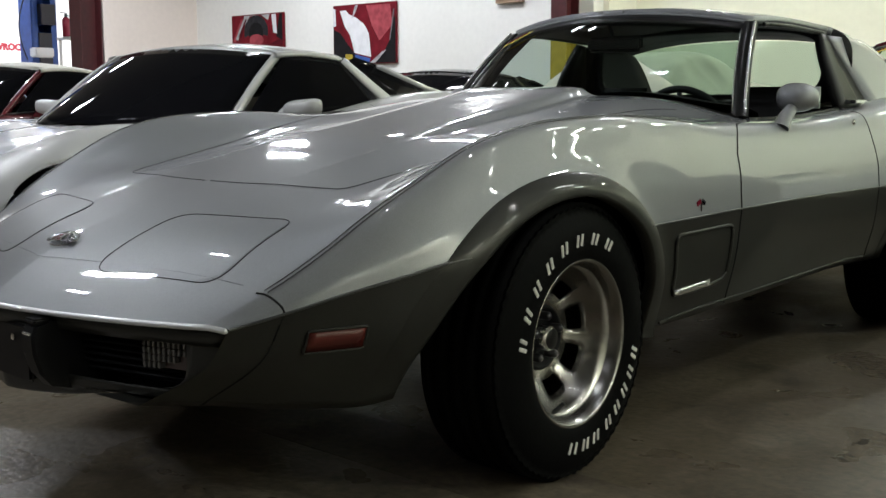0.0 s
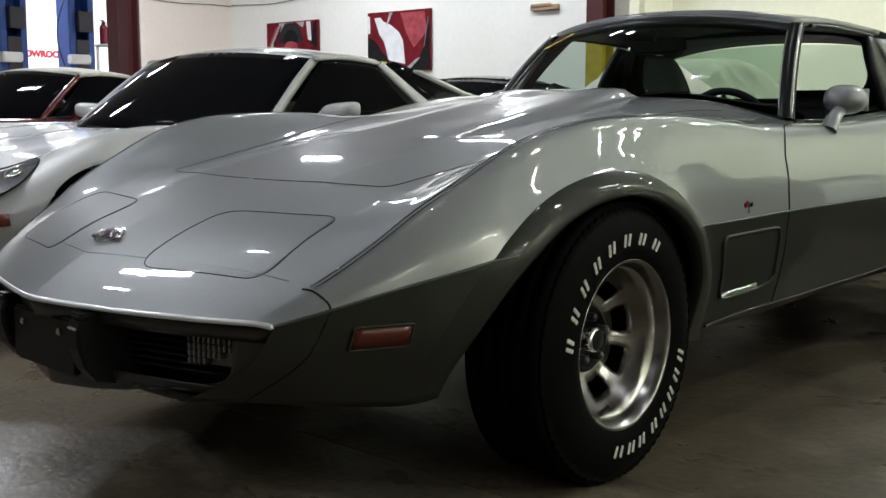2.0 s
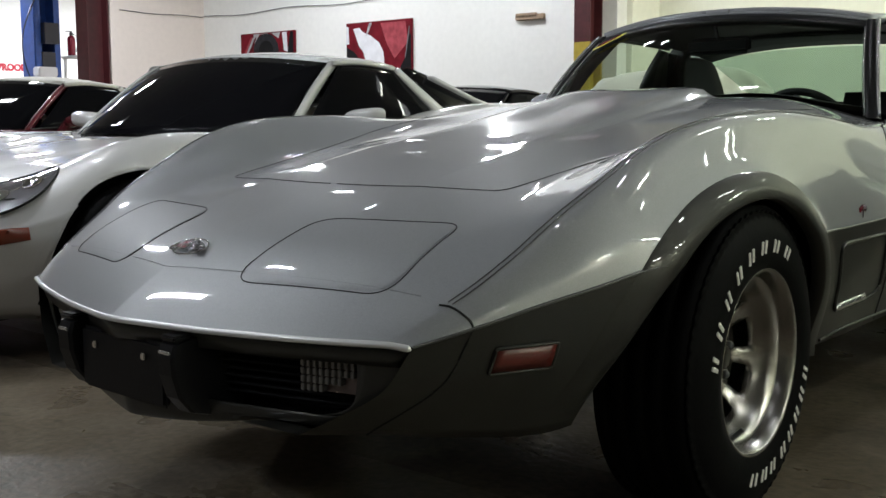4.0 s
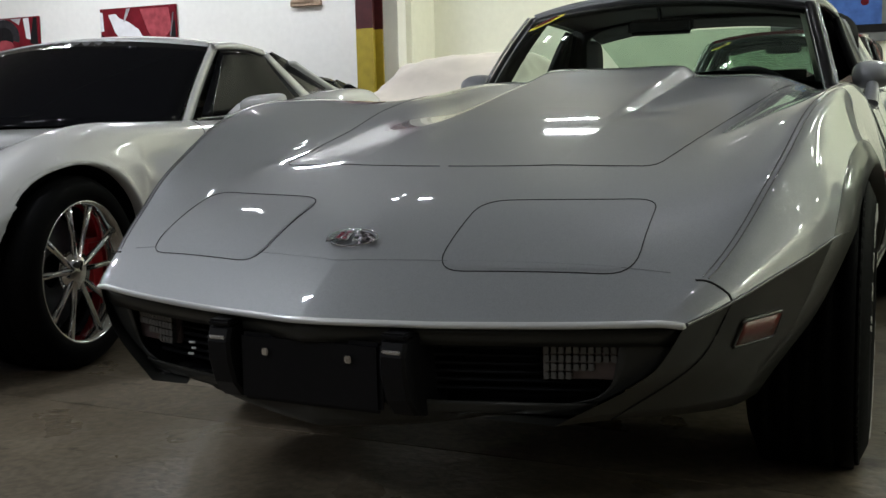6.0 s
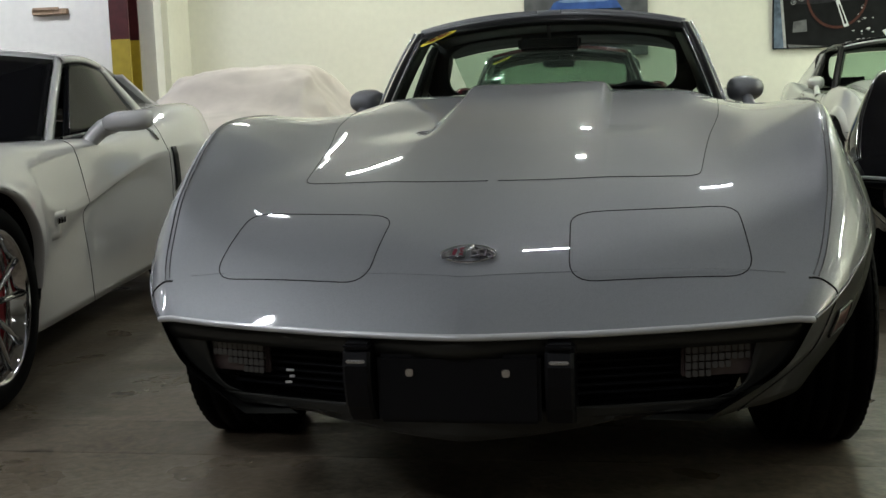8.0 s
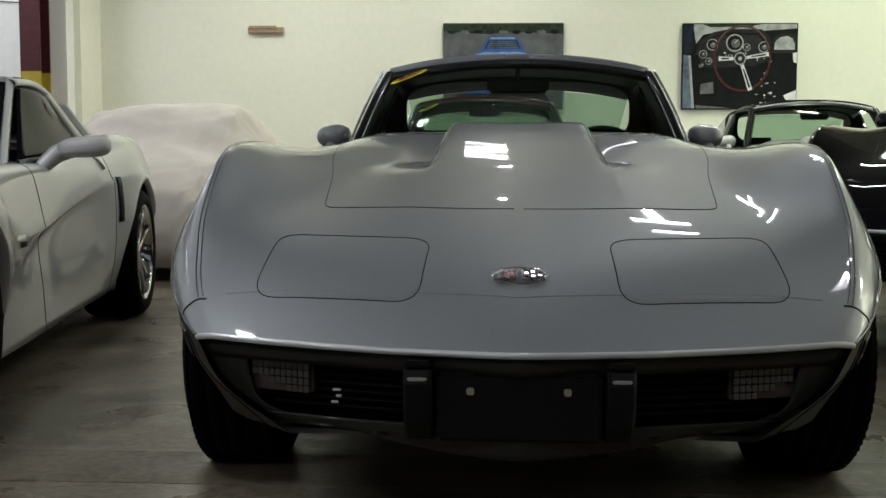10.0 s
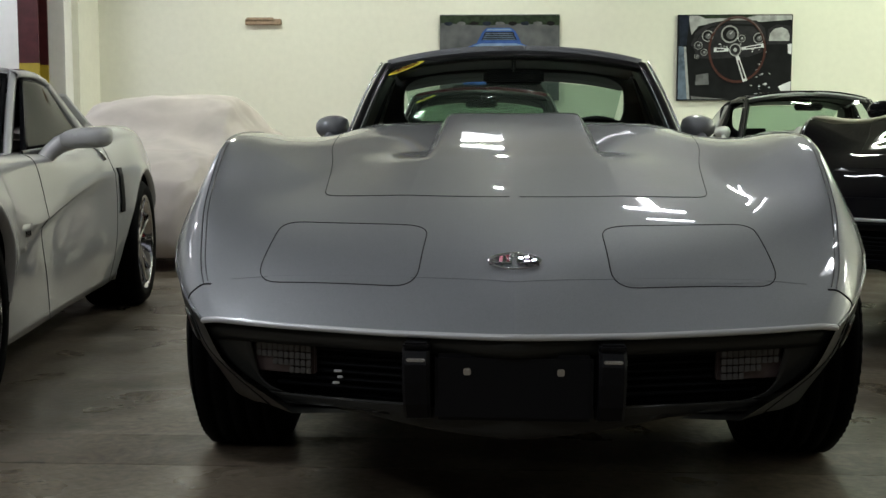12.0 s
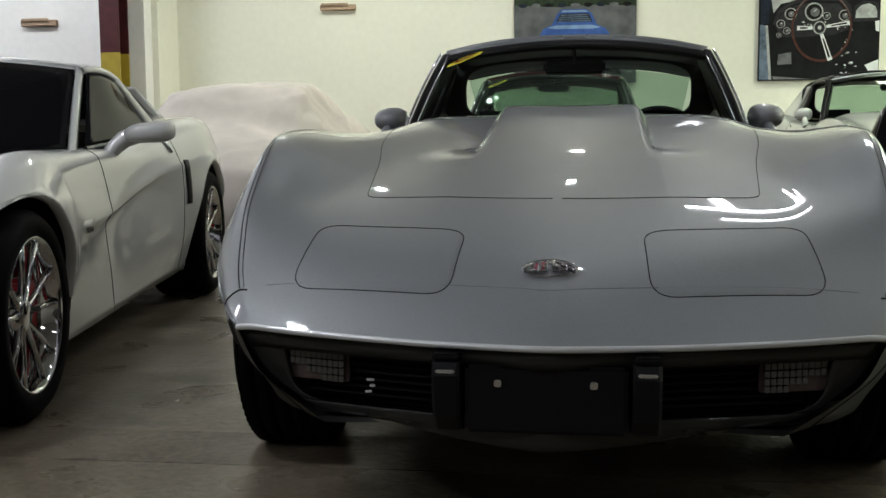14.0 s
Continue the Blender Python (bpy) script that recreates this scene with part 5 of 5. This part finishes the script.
def covered_car():
    """A car under a loose cloth cover that hangs almost to the floor."""
    length, rows = 4.3, []
    ridge = knots(0, .50, .12, .66, .9, .86, 1.3, .94, 1.9, 1.30, 2.4, 1.34, 2.9, 1.22, 3.7, 1.02, 4.2, .85, 4.3, .60)
    wide = knots(0, .62, .3, .80, 1.0, .88, 2.0, .90, 3.5, .90, 4.3, .70)
    topw = knots(0, .50, .5, .66, 1.2, .68, 1.9, .52, 2.7, .52, 3.6, .66, 4.3, .5)
    n = 96
    for i in range(110):
        s = length * i / 109
        row = []
        for k in range(n + 1):
            q = 2 * k / n - 1
            a = abs(q)
            t, w, r = topw(s), wide(s), ridge(s)
            if a < .42:
                x, zz = t * a / .42, r - .05 * (a / .42) ** 2.5
            elif a < .68:
                f = (a - .42) / .26
                x, zz = t + (w - t) * f, (r - .05) + (min(.80, r - .12) - (r - .05)) * f ** 1.2
            else:
                f = (a - .68) / .32
                x, zz = w + .05 * f, min(.80, r - .12) * (1 - f) + .10 * f
            p = Vector((math.copysign(x, q), s, zz))
            fold = .035 * noise.noise(Vector((p.x * 3.1, s * 2.2, zz * 1.2))) + .10 * noise.noise(Vector((q * 9, s * 5.5, 0))) * max(0, a - .42)
            fold += .03 * noise.noise(Vector((p.x * 6 + 3, s * 5, zz * 5))) * a
            fold += .05 * abs(noise.noise(Vector((p.x * 1.7 + s * 1.9, s * .8 - p.x, 4))))
            ridge_a = 1 - abs(noise.noise(Vector((p.x * 2.2 + s * 1.1, s * 1.0 - p.x * .8, 9.0)))) * 5
            ridge_b = 1 - abs(noise.noise(Vector((p.x * 1.3 - s * 1.6, s * 1.5 + zz * 2, 21.0)))) * 6
            fold += .030 * max(0.0, ridge_a) + .024 * max(0.0, ridge_b)
            fold *= .45 + .55 * min(1.0, max(0.0, (a - .25) / .25))
            row.append((p.x * (1 + fold), p.y, zz + fold * (1 if a < .6 else .2)))
        rows.append(row)
    first = [[(x * .98, -.05 * (1 - abs(x)), .10 + (zz - .10) * k) for x, _, zz in rows[0]] for k in (0, .5)]
    last = [[(x * .98, length + .05, .10 + (zz - .10) * k) for x, _, zz in rows[-1]] for k in (.5, 0)]
    return first + rows + last


root = thing("covered_car", pose(-2.90, 4.30, 0), "car under a loose off-white cloth cover", "car", "parked cars")
part("cloth_cover", ribbon("cloth_cover", covered_car(), CLOTH, .004), root)
for x in (-.72, .72):
    for y in (.75, 3.35):
        part("tyre", lathe("tyre", [(-.1, .18), (-.1, .30), (-.08, .32), (.08, .32), (.1, .30), (.1, .18)], RUBBER, 32), root).location = (x, y, .32)

# ---- on the walls ----
PIC_WHITE = shade("picture_white", (0.72, 0.72, 0.74), 0.85, spec=0.15, vary=0.15, scale=9)
PIC_BLACK = shade("picture_black", (0.012, 0.011, 0.012), 0.85, spec=0.15, vary=0.3, scale=9)
PIC_GREY = shade("picture_grey", (0.16, 0.16, 0.165), 0.85, spec=0.15, vary=0.4, scale=14)
PIC_SILVER = shade("picture_silver", (0.42, 0.42, 0.42), 0.85, spec=0.15, vary=0.4, scale=14)
PIC_BLUE = shade("picture_blue", (0.055, 0.12, 0.36), 0.85, spec=0.15, vary=0.35, scale=10)
PIC_PALE_BLUE = shade("picture_pale_blue", (0.22, 0.33, 0.52), 0.85, spec=0.15, vary=0.3, scale=10)
PIC_GREEN = shade("picture_green", (0.035, 0.05, 0.03), 0.85, spec=0.15, vary=0.5, scale=20)
PIC_DEEP_RED = shade("picture_deep_red", (0.10, 0.008, 0.014), 0.85, spec=0.15, vary=0.4, scale=8)
PIC_CHAR = shade("picture_charcoal", (0.030, 0.029, 0.032), 0.85, spec=0.15, vary=0.4, scale=16)
PIC_BLUEBLACK = shade("picture_blue_black", (0.02, 0.025, 0.04), 0.85, spec=0.15, vary=0.4, scale=16)
PIC_STEELBLUE = shade("picture_steel_blue", (0.14, 0.18, 0.24), 0.85, spec=0.15, vary=0.5, scale=16)
PIC_SHEEN = shade("picture_red_sheen", (0.38, 0.07, 0.085), 0.85, spec=0.15, vary=0.4, scale=10)
PIC_BROWN = shade("picture_brown", (0.085, 0.035, 0.028), 0.85, spec=0.15, vary=0.3, scale=20)


def blob(cx, cz, rx, rz, wobble=0.25, n=26, seed=1):
    """An uneven closed outline."""
    return [(cx + rx * math.cos(a) * (1 + wobble * noise.noise(Vector((math.cos(a) * 1.5, math.sin(a) * 1.5, seed)))),
             cz + rz * math.sin(a) * (1 + wobble * noise.noise(Vector((math.cos(a) * 1.5, math.sin(a) * 1.5, seed + 7))))) for a in [2 * math.pi * i / n for i in range(n)]]


p = picture("red_tail_picture", -10.46, 8.175, 1.79, 1.20, .80, "picture canvas of a red car body and dark wheel arch", (0.17, 0.010, 0.018))
ring_shape("dark_arch", -.02, .14, .28, .24, .42, p, PIC_CHAR, .003, 30, -.3, 3.45)
flat_shape("arch_middle", disc_pts(-.02, .13, .17, .15), p, PIC_BLACK, .0025)
flat_shape("red_swell", blob(-.02, .02, .17, .09, .2, seed=5), p, PIC_SHEEN, .0035)
flat_shape("glare", [(.34, .38), (.44, .385), (.46, .10), (.38, .12)], p, PIC_WHITE, .004)
flat_shape("pale_panel", [(-.30, .385), (.30, .385), (.26, .30), (.10, .385), (-.16, .375), (-.28, .24)], p, PIC_SILVER, .002)
for q in range(3):
    flat_shape("body_streak", [(-.58 + .07 * q, .02 + .03 * q), (-.36 + .05 * q, .34), (-.31 + .04 * q, .33), (-.52 + .07 * q, .0 + .03 * q)], p, (PIC_SHEEN, PIC_SILVER, PIC_DEEP_RED)[q], .0024 + .0004 * q)
flat_shape("deep_fold", [(-.58, .0), (-.30, -.06), (.30, -.04), (.58, .04), (.58, -.385), (-.58, -.385)], p, PIC_DEEP_RED, .002)
flat_shape("black_corner", [(.44, .06), (.58, .0), (.58, .385), (.52, .385)], p, PIC_BLACK, .003)
p = picture("red_panel_picture", -8.20, 8.175, 1.81, 1.20, .80, "picture canvas of a red car panel with a white glare", (0.16, 0.010, 0.018))
flat_shape("engine_bay", [(-.59, .08), (-.45, .02), (-.30, -.14), (-.12, -.30), (-.10, -.39), (-.59, -.39)], p, PIC_BLACK, .0022)
flat_shape("red_sheen", [(.05, .37), (.50, .37), (.54, .10), (.30, -.10), (.16, .10)], p, PIC_SHEEN, .0022)
flat_shape("glare", [(-.46, .32), (-.34, .33), (-.28, .27), (-.14, .22), (.02, .12), (.10, .0), (.14, -.31), (-.18, -.25), (-.27, .0), (-.36, .10)], p, PIC_WHITE, .003)
flat_shape("side_glare", [(-.595, .36), (-.55, .35), (-.54, .12), (-.595, .12)], p, PIC_WHITE, .003)
flat_shape("dark_corner", [(.565, .20), (.50, -.08), (.40, -.22), (.14, -.39), (.595, -.39), (.595, .20)], p, PIC_BLACK, .0026)
flat_shape("light_bar", [(.34, -.25), (.43, -.22), (.22, -.39), (.11, -.39)], p, PIC_SILVER, .004)
flat_shape("light_line", [(.56, .30), (.58, .30), (.50, -.10), (.485, -.10)], p, PIC_GREY, .004)
flat_shape("hood_line", [(-.16, .385), (-.10, .385), (-.20, .22), (-.22, .23)], p, PIC_SILVER, .0035)
flat_shape("blue_part", [(-.17, -.27), (.13, -.33), (.10, -.39), (-.16, -.39)], p, PIC_BLUE, .0035)
flat_shape("yellow_part", [(-.36, -.26), (-.22, -.27), (-.22, -.38), (-.36, -.37)], p, MUSTARD, .0035)
p = picture("blue_car_picture", .03, 8.975, 1.89, 1.32, .94, "picture canvas of a blue car on a grey road", (0.13, 0.135, 0.14))
flat_shape("hedge", [(-.66, .46), (.66, .46), (.66, .35), (.2, .37), (-.2, .35), (-.66, .38)], p, PIC_GREEN, .002)
for q in range(9):
    flat_shape("distant_car", blob(-.56 + .14 * q, .372, .05, .022, .4, 12, q), p, (PIC_BLUEBLACK, PIC_GREY, PIC_BLACK)[q % 3], .003 + .0001 * q)
flat_shape("body", [(-.40, -.30), (-.40, .02), (-.34, .12), (-.22, .17), (.20, .17), (.33, .12), (.40, .02), (.40, -.30)], p, PIC_BLUE, .004)
flat_shape("cabin", [(-.25, .16), (-.19, .28), (-.14, .325), (.12, .325), (.18, .28), (.24, .16)], p, PIC_BLUE, .0045)
flat_shape("roof_shine", [(-.13, .315), (.11, .315), (.14, .295), (-.15, .295)], p, PIC_PALE_BLUE, .005)
flat_shape("rear_window", [(-.16, .28), (.15, .28), (.19, .19), (-.20, .19)], p, PIC_BLUEBLACK, .005)
for q in range(4):
    flat_shape("window_shine", [(-.15 - .01 * q, .268 - .021 * q), (.14 + .01 * q, .268 - .021 * q), (.145 + .01 * q, .258 - .021 * q), (-.155 - .01 * q, .258 - .021 * q)], p, PIC_STEELBLUE, .0055)
flat_shape("deck_shine", [(-.30, .13), (-.20, .155), (.18, .155), (.28, .13), (.20, .115), (-.22, .115)], p, PIC_PALE_BLUE, .0055)
flat_shape("deck_shade", [(-.38, .04), (.38, .04), (.39, -.02), (-.39, -.02)], p, PIC_BLUEBLACK, .0055)
for q in (-1, 1):
    flat_shape("rear_lamp", disc_pts(q * .24, -.08, .04, .035), p, PIC_DEEP_RED, .006)
flat_shape("shadow", [(-.50, -.30), (.46, -.30), (.52, -.38), (-.56, -.38)], p, PIC_BLACK, .003)
p = picture("dashboard_picture", 2.60, 8.975, 1.885, 1.24, .93, "picture canvas of a black dashboard with a wooden steering wheel", (0.012, 0.012, 0.013))
def spot(px, py):
    """From the sheet's own units, 337 by 253, to its plane."""
    return (px / 337 * 1.24 - .62, .465 - py / 253 * .93)


def shape(name, pts, material, lift):
    flat_shape(name, [spot(*q) for q in pts], p, material, lift)


shape("sky_glass", [(30, 3), (334, 3), (334, 16), (250, 22), (120, 22), (60, 34), (40, 60)], PIC_SILVER, .002)
shape("hedge", [(60, 3), (230, 3), (200, 10), (80, 12)], PIC_GREEN, .0025)
shape("door_frame", [(3, 3), (34, 3), (26, 90), (6, 92)], PIC_BLUEBLACK, .002)
shape("door_panel", [(3, 92), (22, 95), (30, 250), (3, 250)], PIC_STEELBLUE, .002)
shape("door_edge", [(18, 95), (25, 95), (38, 250), (30, 250)], PIC_SILVER, .003)
shape("dash_hood", [(38, 92), (52, 52), (90, 26), (140, 17), (230, 18), (255, 40), (262, 80), (250, 60), (225, 30), (140, 26), (95, 36), (62, 60), (48, 95)], PIC_CHAR, .003)
shape("dash_face", [(46, 98), (64, 62), (98, 40), (140, 32), (222, 36), (246, 66), (250, 110), (210, 125), (110, 130), (60, 128)], PIC_CHAR, .0035)
for gx, gy, gr in ((61, 91, 12), (88, 63, 17), (153, 58, 26), (188, 71, 11), (238, 70, 16), (56, 123, 7), (78, 111, 10)):
    cx, cz = spot(gx, gy)
    k = gr / 337 * 1.24
    flat_shape("gauge", disc_pts(cx, cz, k, k), p, PIC_SILVER, .004)
    flat_shape("gauge_face", disc_pts(cx, cz, k * .84, k * .84), p, PIC_BLACK, .005)
    flat_shape("gauge_shine", disc_pts(cx + k * .1, cz - k * .05, k * .5, k * .5), p, PIC_GREY, .0055)
    flat_shape("needle", [(cx - .005, cz), (cx + .005, cz), (cx + k * .5, cz + k * .5)], p, PIC_WHITE, .006)
shape("glove_pad", [(268, 78), (270, 56), (284, 42), (306, 38), (322, 46), (328, 62), (328, 78)], PIC_SILVER, .004)
shape("glove_shadow", [(262, 88), (265, 44), (290, 30), (330, 34), (334, 60), (334, 88)], PIC_CHAR, .003)
shape("paper", [(323, 88), (335, 86), (335, 118), (325, 114)], PIC_WHITE, .004)
shape("pedal", [(56, 178), (92, 172), (94, 206), (54, 208)], PIC_GREY, .003)
shape("seat", [(298, 212), (335, 196), (335, 250), (322, 250)], PIC_WHITE, .003)
shape("sill", [(40, 240), (150, 250), (44, 250)], PIC_GREY, .003)
rng = random.Random(11)
for q in range(34):
    gx, gy = (236 + rng.gauss(12, 16), 195 + rng.gauss(0, 20)) if q % 2 else (110 + rng.uniform(0, 150), 95 + rng.gauss(0, 12))
    cx, cz = spot(min(gx, 325), gy)
    flat_shape("glint", blob(cx, cz, rng.uniform(.006, .020), rng.uniform(.004, .010), .6, 9, q), p, PIC_SILVER if q % 3 else PIC_WHITE, .0045 + .0001 * q)
cx, cz = spot(175, 103)
ring_shape("wheel_rim", cx, cz, .312, .362, .075, p, PIC_BROWN, .009)
ring_shape("rim_shine", cx, cz, .305, .354, .018, p, PIC_GREY, .010, 40, .3, 2.6)
hx, hz = spot(169, 104)
for a, n0, n1, w in ((9, .07, .31, .022), (180, .07, .23, .024), (-71, .07, .36, .026)):
    ca, sa = math.cos(radians(a)), math.sin(radians(a))
    for k, mat, lift in ((1.0, PIC_WHITE, .011), (.42, PIC_BLACK, .012)):
        r0, r1 = n0 + (.05 if k < 1 else 0), n1 - (.03 if k < 1 else 0)
        flat_shape("spoke", [(hx + ca * r0 - sa * w * k * .7, hz + sa * r0 + ca * w * k * .7), (hx + ca * r1 - sa * w * k, hz + sa * r1 + ca * w * k), (hx + ca * r1 + sa * w * k, hz + sa * r1 - ca * w * k), (hx + ca * r0 + sa * w * k * .7, hz + sa * r0 - ca * w * k * .7)], p, mat, lift)
flat_shape("horn_ring", disc_pts(hx, hz, .066, .07), p, PIC_SILVER, .013)
flat_shape("horn", disc_pts(hx, hz, .052, .056), p, PIC_CHAR, .014)
flat_shape("horn_dot", disc_pts(hx, hz, .020, .022), p, PIC_SILVER, .015)

for x, y, zz in ((-5.72, 8.17, 2.10), (-2.60, 8.97, 2.29)):
    root = thing("timber_ledge", pose(x, y, zz), "short bare timber ledge screwed to the wall", "ledge", "timber ledges")
    part("board", box_mesh("board", (.40, .06, .06), TIMBER, .004), root)
    part("lip", box_mesh("lip", (.30, .02, .03), TIMBER, .003, at=(-.03, -.04, .03)), root)

pts = [(-12.0 + .012, y, 2.50 + .01 * math.sin(y * 5)) for y in np.linspace(6.7, 8.15, 8)] + [(x, 8.18, 2.50 + .02 * math.sin(x * 3)) for x in np.linspace(-11.95, -4.95, 40)]
root = thing("wall_cable", pose(0, 0, 0), "loose grey cable clipped along the white wall", "cable")
part("cable", tube("cable", pts, .005, DARKSTEEL), root)

# ---- the lift bay ----


def lift_post(x, y):
    root = thing("lift_post", pose(x, y, 0), "blue painted steel post of a car lift", "car lift", "lift posts")
    bm = bmesh.new()
    for sx, sy, px, py in ((.04, .46, -.20, 0), (.36, .04, 0, .21), (.36, .04, 0, -.21), (.06, .10, .17, .17), (.06, .10, .17, -.17)):
        bmesh.ops.create_cube(bm, size=1, matrix=Matrix.Translation((px, py, 1.95)) @ Matrix.Diagonal((sx, sy, 3.9, 1)))
    part("channel", bm_mesh("channel", bm, BLUESTEEL), root)
    part("base_plate", box_mesh("base_plate", (.6, .7, .03), BLUESTEEL, .004, at=(0, 0, .015)), root)
    part("carriage", box_mesh("carriage", (.16, .24, .7), DARKSTEEL, .01, at=(.14, 0, 1.7)), root, "dark sliding carriage")
    part("control_box", box_mesh("control_box", (.14, .26, .34), DARKSTEEL, .01, at=(.24, .02, 2.35)), root, "dark control box")
    part("power_unit", box_mesh("power_unit", (.20, .34, .16), WHITESTEEL, .02, at=(.26, -.1, 1.72)), root, "pale power unit")
    part("hose", tube("hose", [(.2, -.2 - .25 * math.sin(t), 2.9 - t * .5) for t in np.linspace(0, 2.6, 14)], .012, DARKSTEEL), root, "hanging black hose")
    return root


lift_post(-15.0, 7.14)
lift_post(-15.0, 5.95)

root = thing("tool_stand", pose(-13.5, 7.0, 0), "plain steel stand with a flat top", "stand")
part("top", box_mesh("top", (.5, .48, .04), WHITESTEEL, .005, at=(0, 0, 1.90)), root)
for dx in (-.2, .2):
    for dy in (-.20, .20):
        part("leg", box_mesh("leg", (.04, .04, 1.9), WHITESTEEL, .004, at=(dx, dy, .94)), root)
root = thing("fire_extinguisher", pose(-13.5, 6.80, 1.922) @ Matrix.Scale(.72, 4), "wine-red fire extinguisher standing on the steel stand", "extinguisher")
me = lathe("cylinder", [(0, 0), (0, .075), (.01, .085), (.36, .085), (.41, .06), (.43, .025), (.43, 0)], DARKRED, 28)
part("cylinder", me, root).matrix_basis = Matrix.Rotation(radians(-90), 4, "Y")
part("valve", box_mesh("valve", (.05, .07, .07), DARKSTEEL, .01, at=(0, 0, .46)), root, "black valve head")
part("lever", box_mesh("lever", (.025, .16, .02), DARKSTEEL, .004, at=(0, -.05, .51)), root)
part("hose", tube("hose", [(0, .04, .46), (0, .13, .42), (0, .14, .2), (0, .11, .08)], .012, DARKSTEEL), root, "black hose")
tagged(root, group="extinguishers")
copy_thing(root, pose(-13.5, 7.02, 1.922, 0, 0, 25) @ Matrix.Scale(.72, 4))

cu = bpy.data.curves.new("wall_sign", "FONT")
cu.body, cu.size, cu.extrude = "SHOWROOM", .19, .004
cu.align_x, cu.offset = "CENTER", .012
cu.materials.append(SIGNRED)
ob = new("wall_sign", cu)
ob.matrix_world = Matrix.Translation((-19.99, 8.98, 2.0)) @ Matrix.Rotation(radians(90), 4, "Z") @ Matrix.Rotation(radians(90), 4, "X")
bpy.context.view_layer.update()
dg = bpy.context.evaluated_depsgraph_get()
me = bpy.data.meshes.new_from_object(ob.evaluated_get(dg))
m = ob.matrix_world.copy()
bpy.data.objects.remove(ob)
ob = new("wall_sign", me)
ob.matrix_world = m
tagged(ob, "red painted sign lettering on the white wall", "sign")

# ---- light battens ----
for x, y, zz, length, watts, colour, turn in TUBES:
    # Every lamp gets a batten out of view, the added fill lamps too.
    root = thing("light_batten", pose(x, y, zz + .05, 0, 0, turn), "unseen white steel fluorescent light batten under the roof", "lamp", "light battens")
    part("tray", box_mesh("tray", (length, .30 if length > .5 else .10, .05), WHITESTEEL, .005, at=(0, 0, .03)), root)
    for d in (-.06, .06) if length > .5 else (-.015, .015):
        part("tube", lathe("tube", [(-length / 2, 0), (-length / 2, .013), (length / 2, .013), (length / 2, 0)], TUBEGLOW, 10), root, "glowing tube").location = (0, d, -.01)
    for d in (-.4, .4):
        part("hanger", tube("hanger", [(length * d, 0, .05), (length * d, 0, 4.55 - zz)], .004, DARKSTEEL, 4), root)
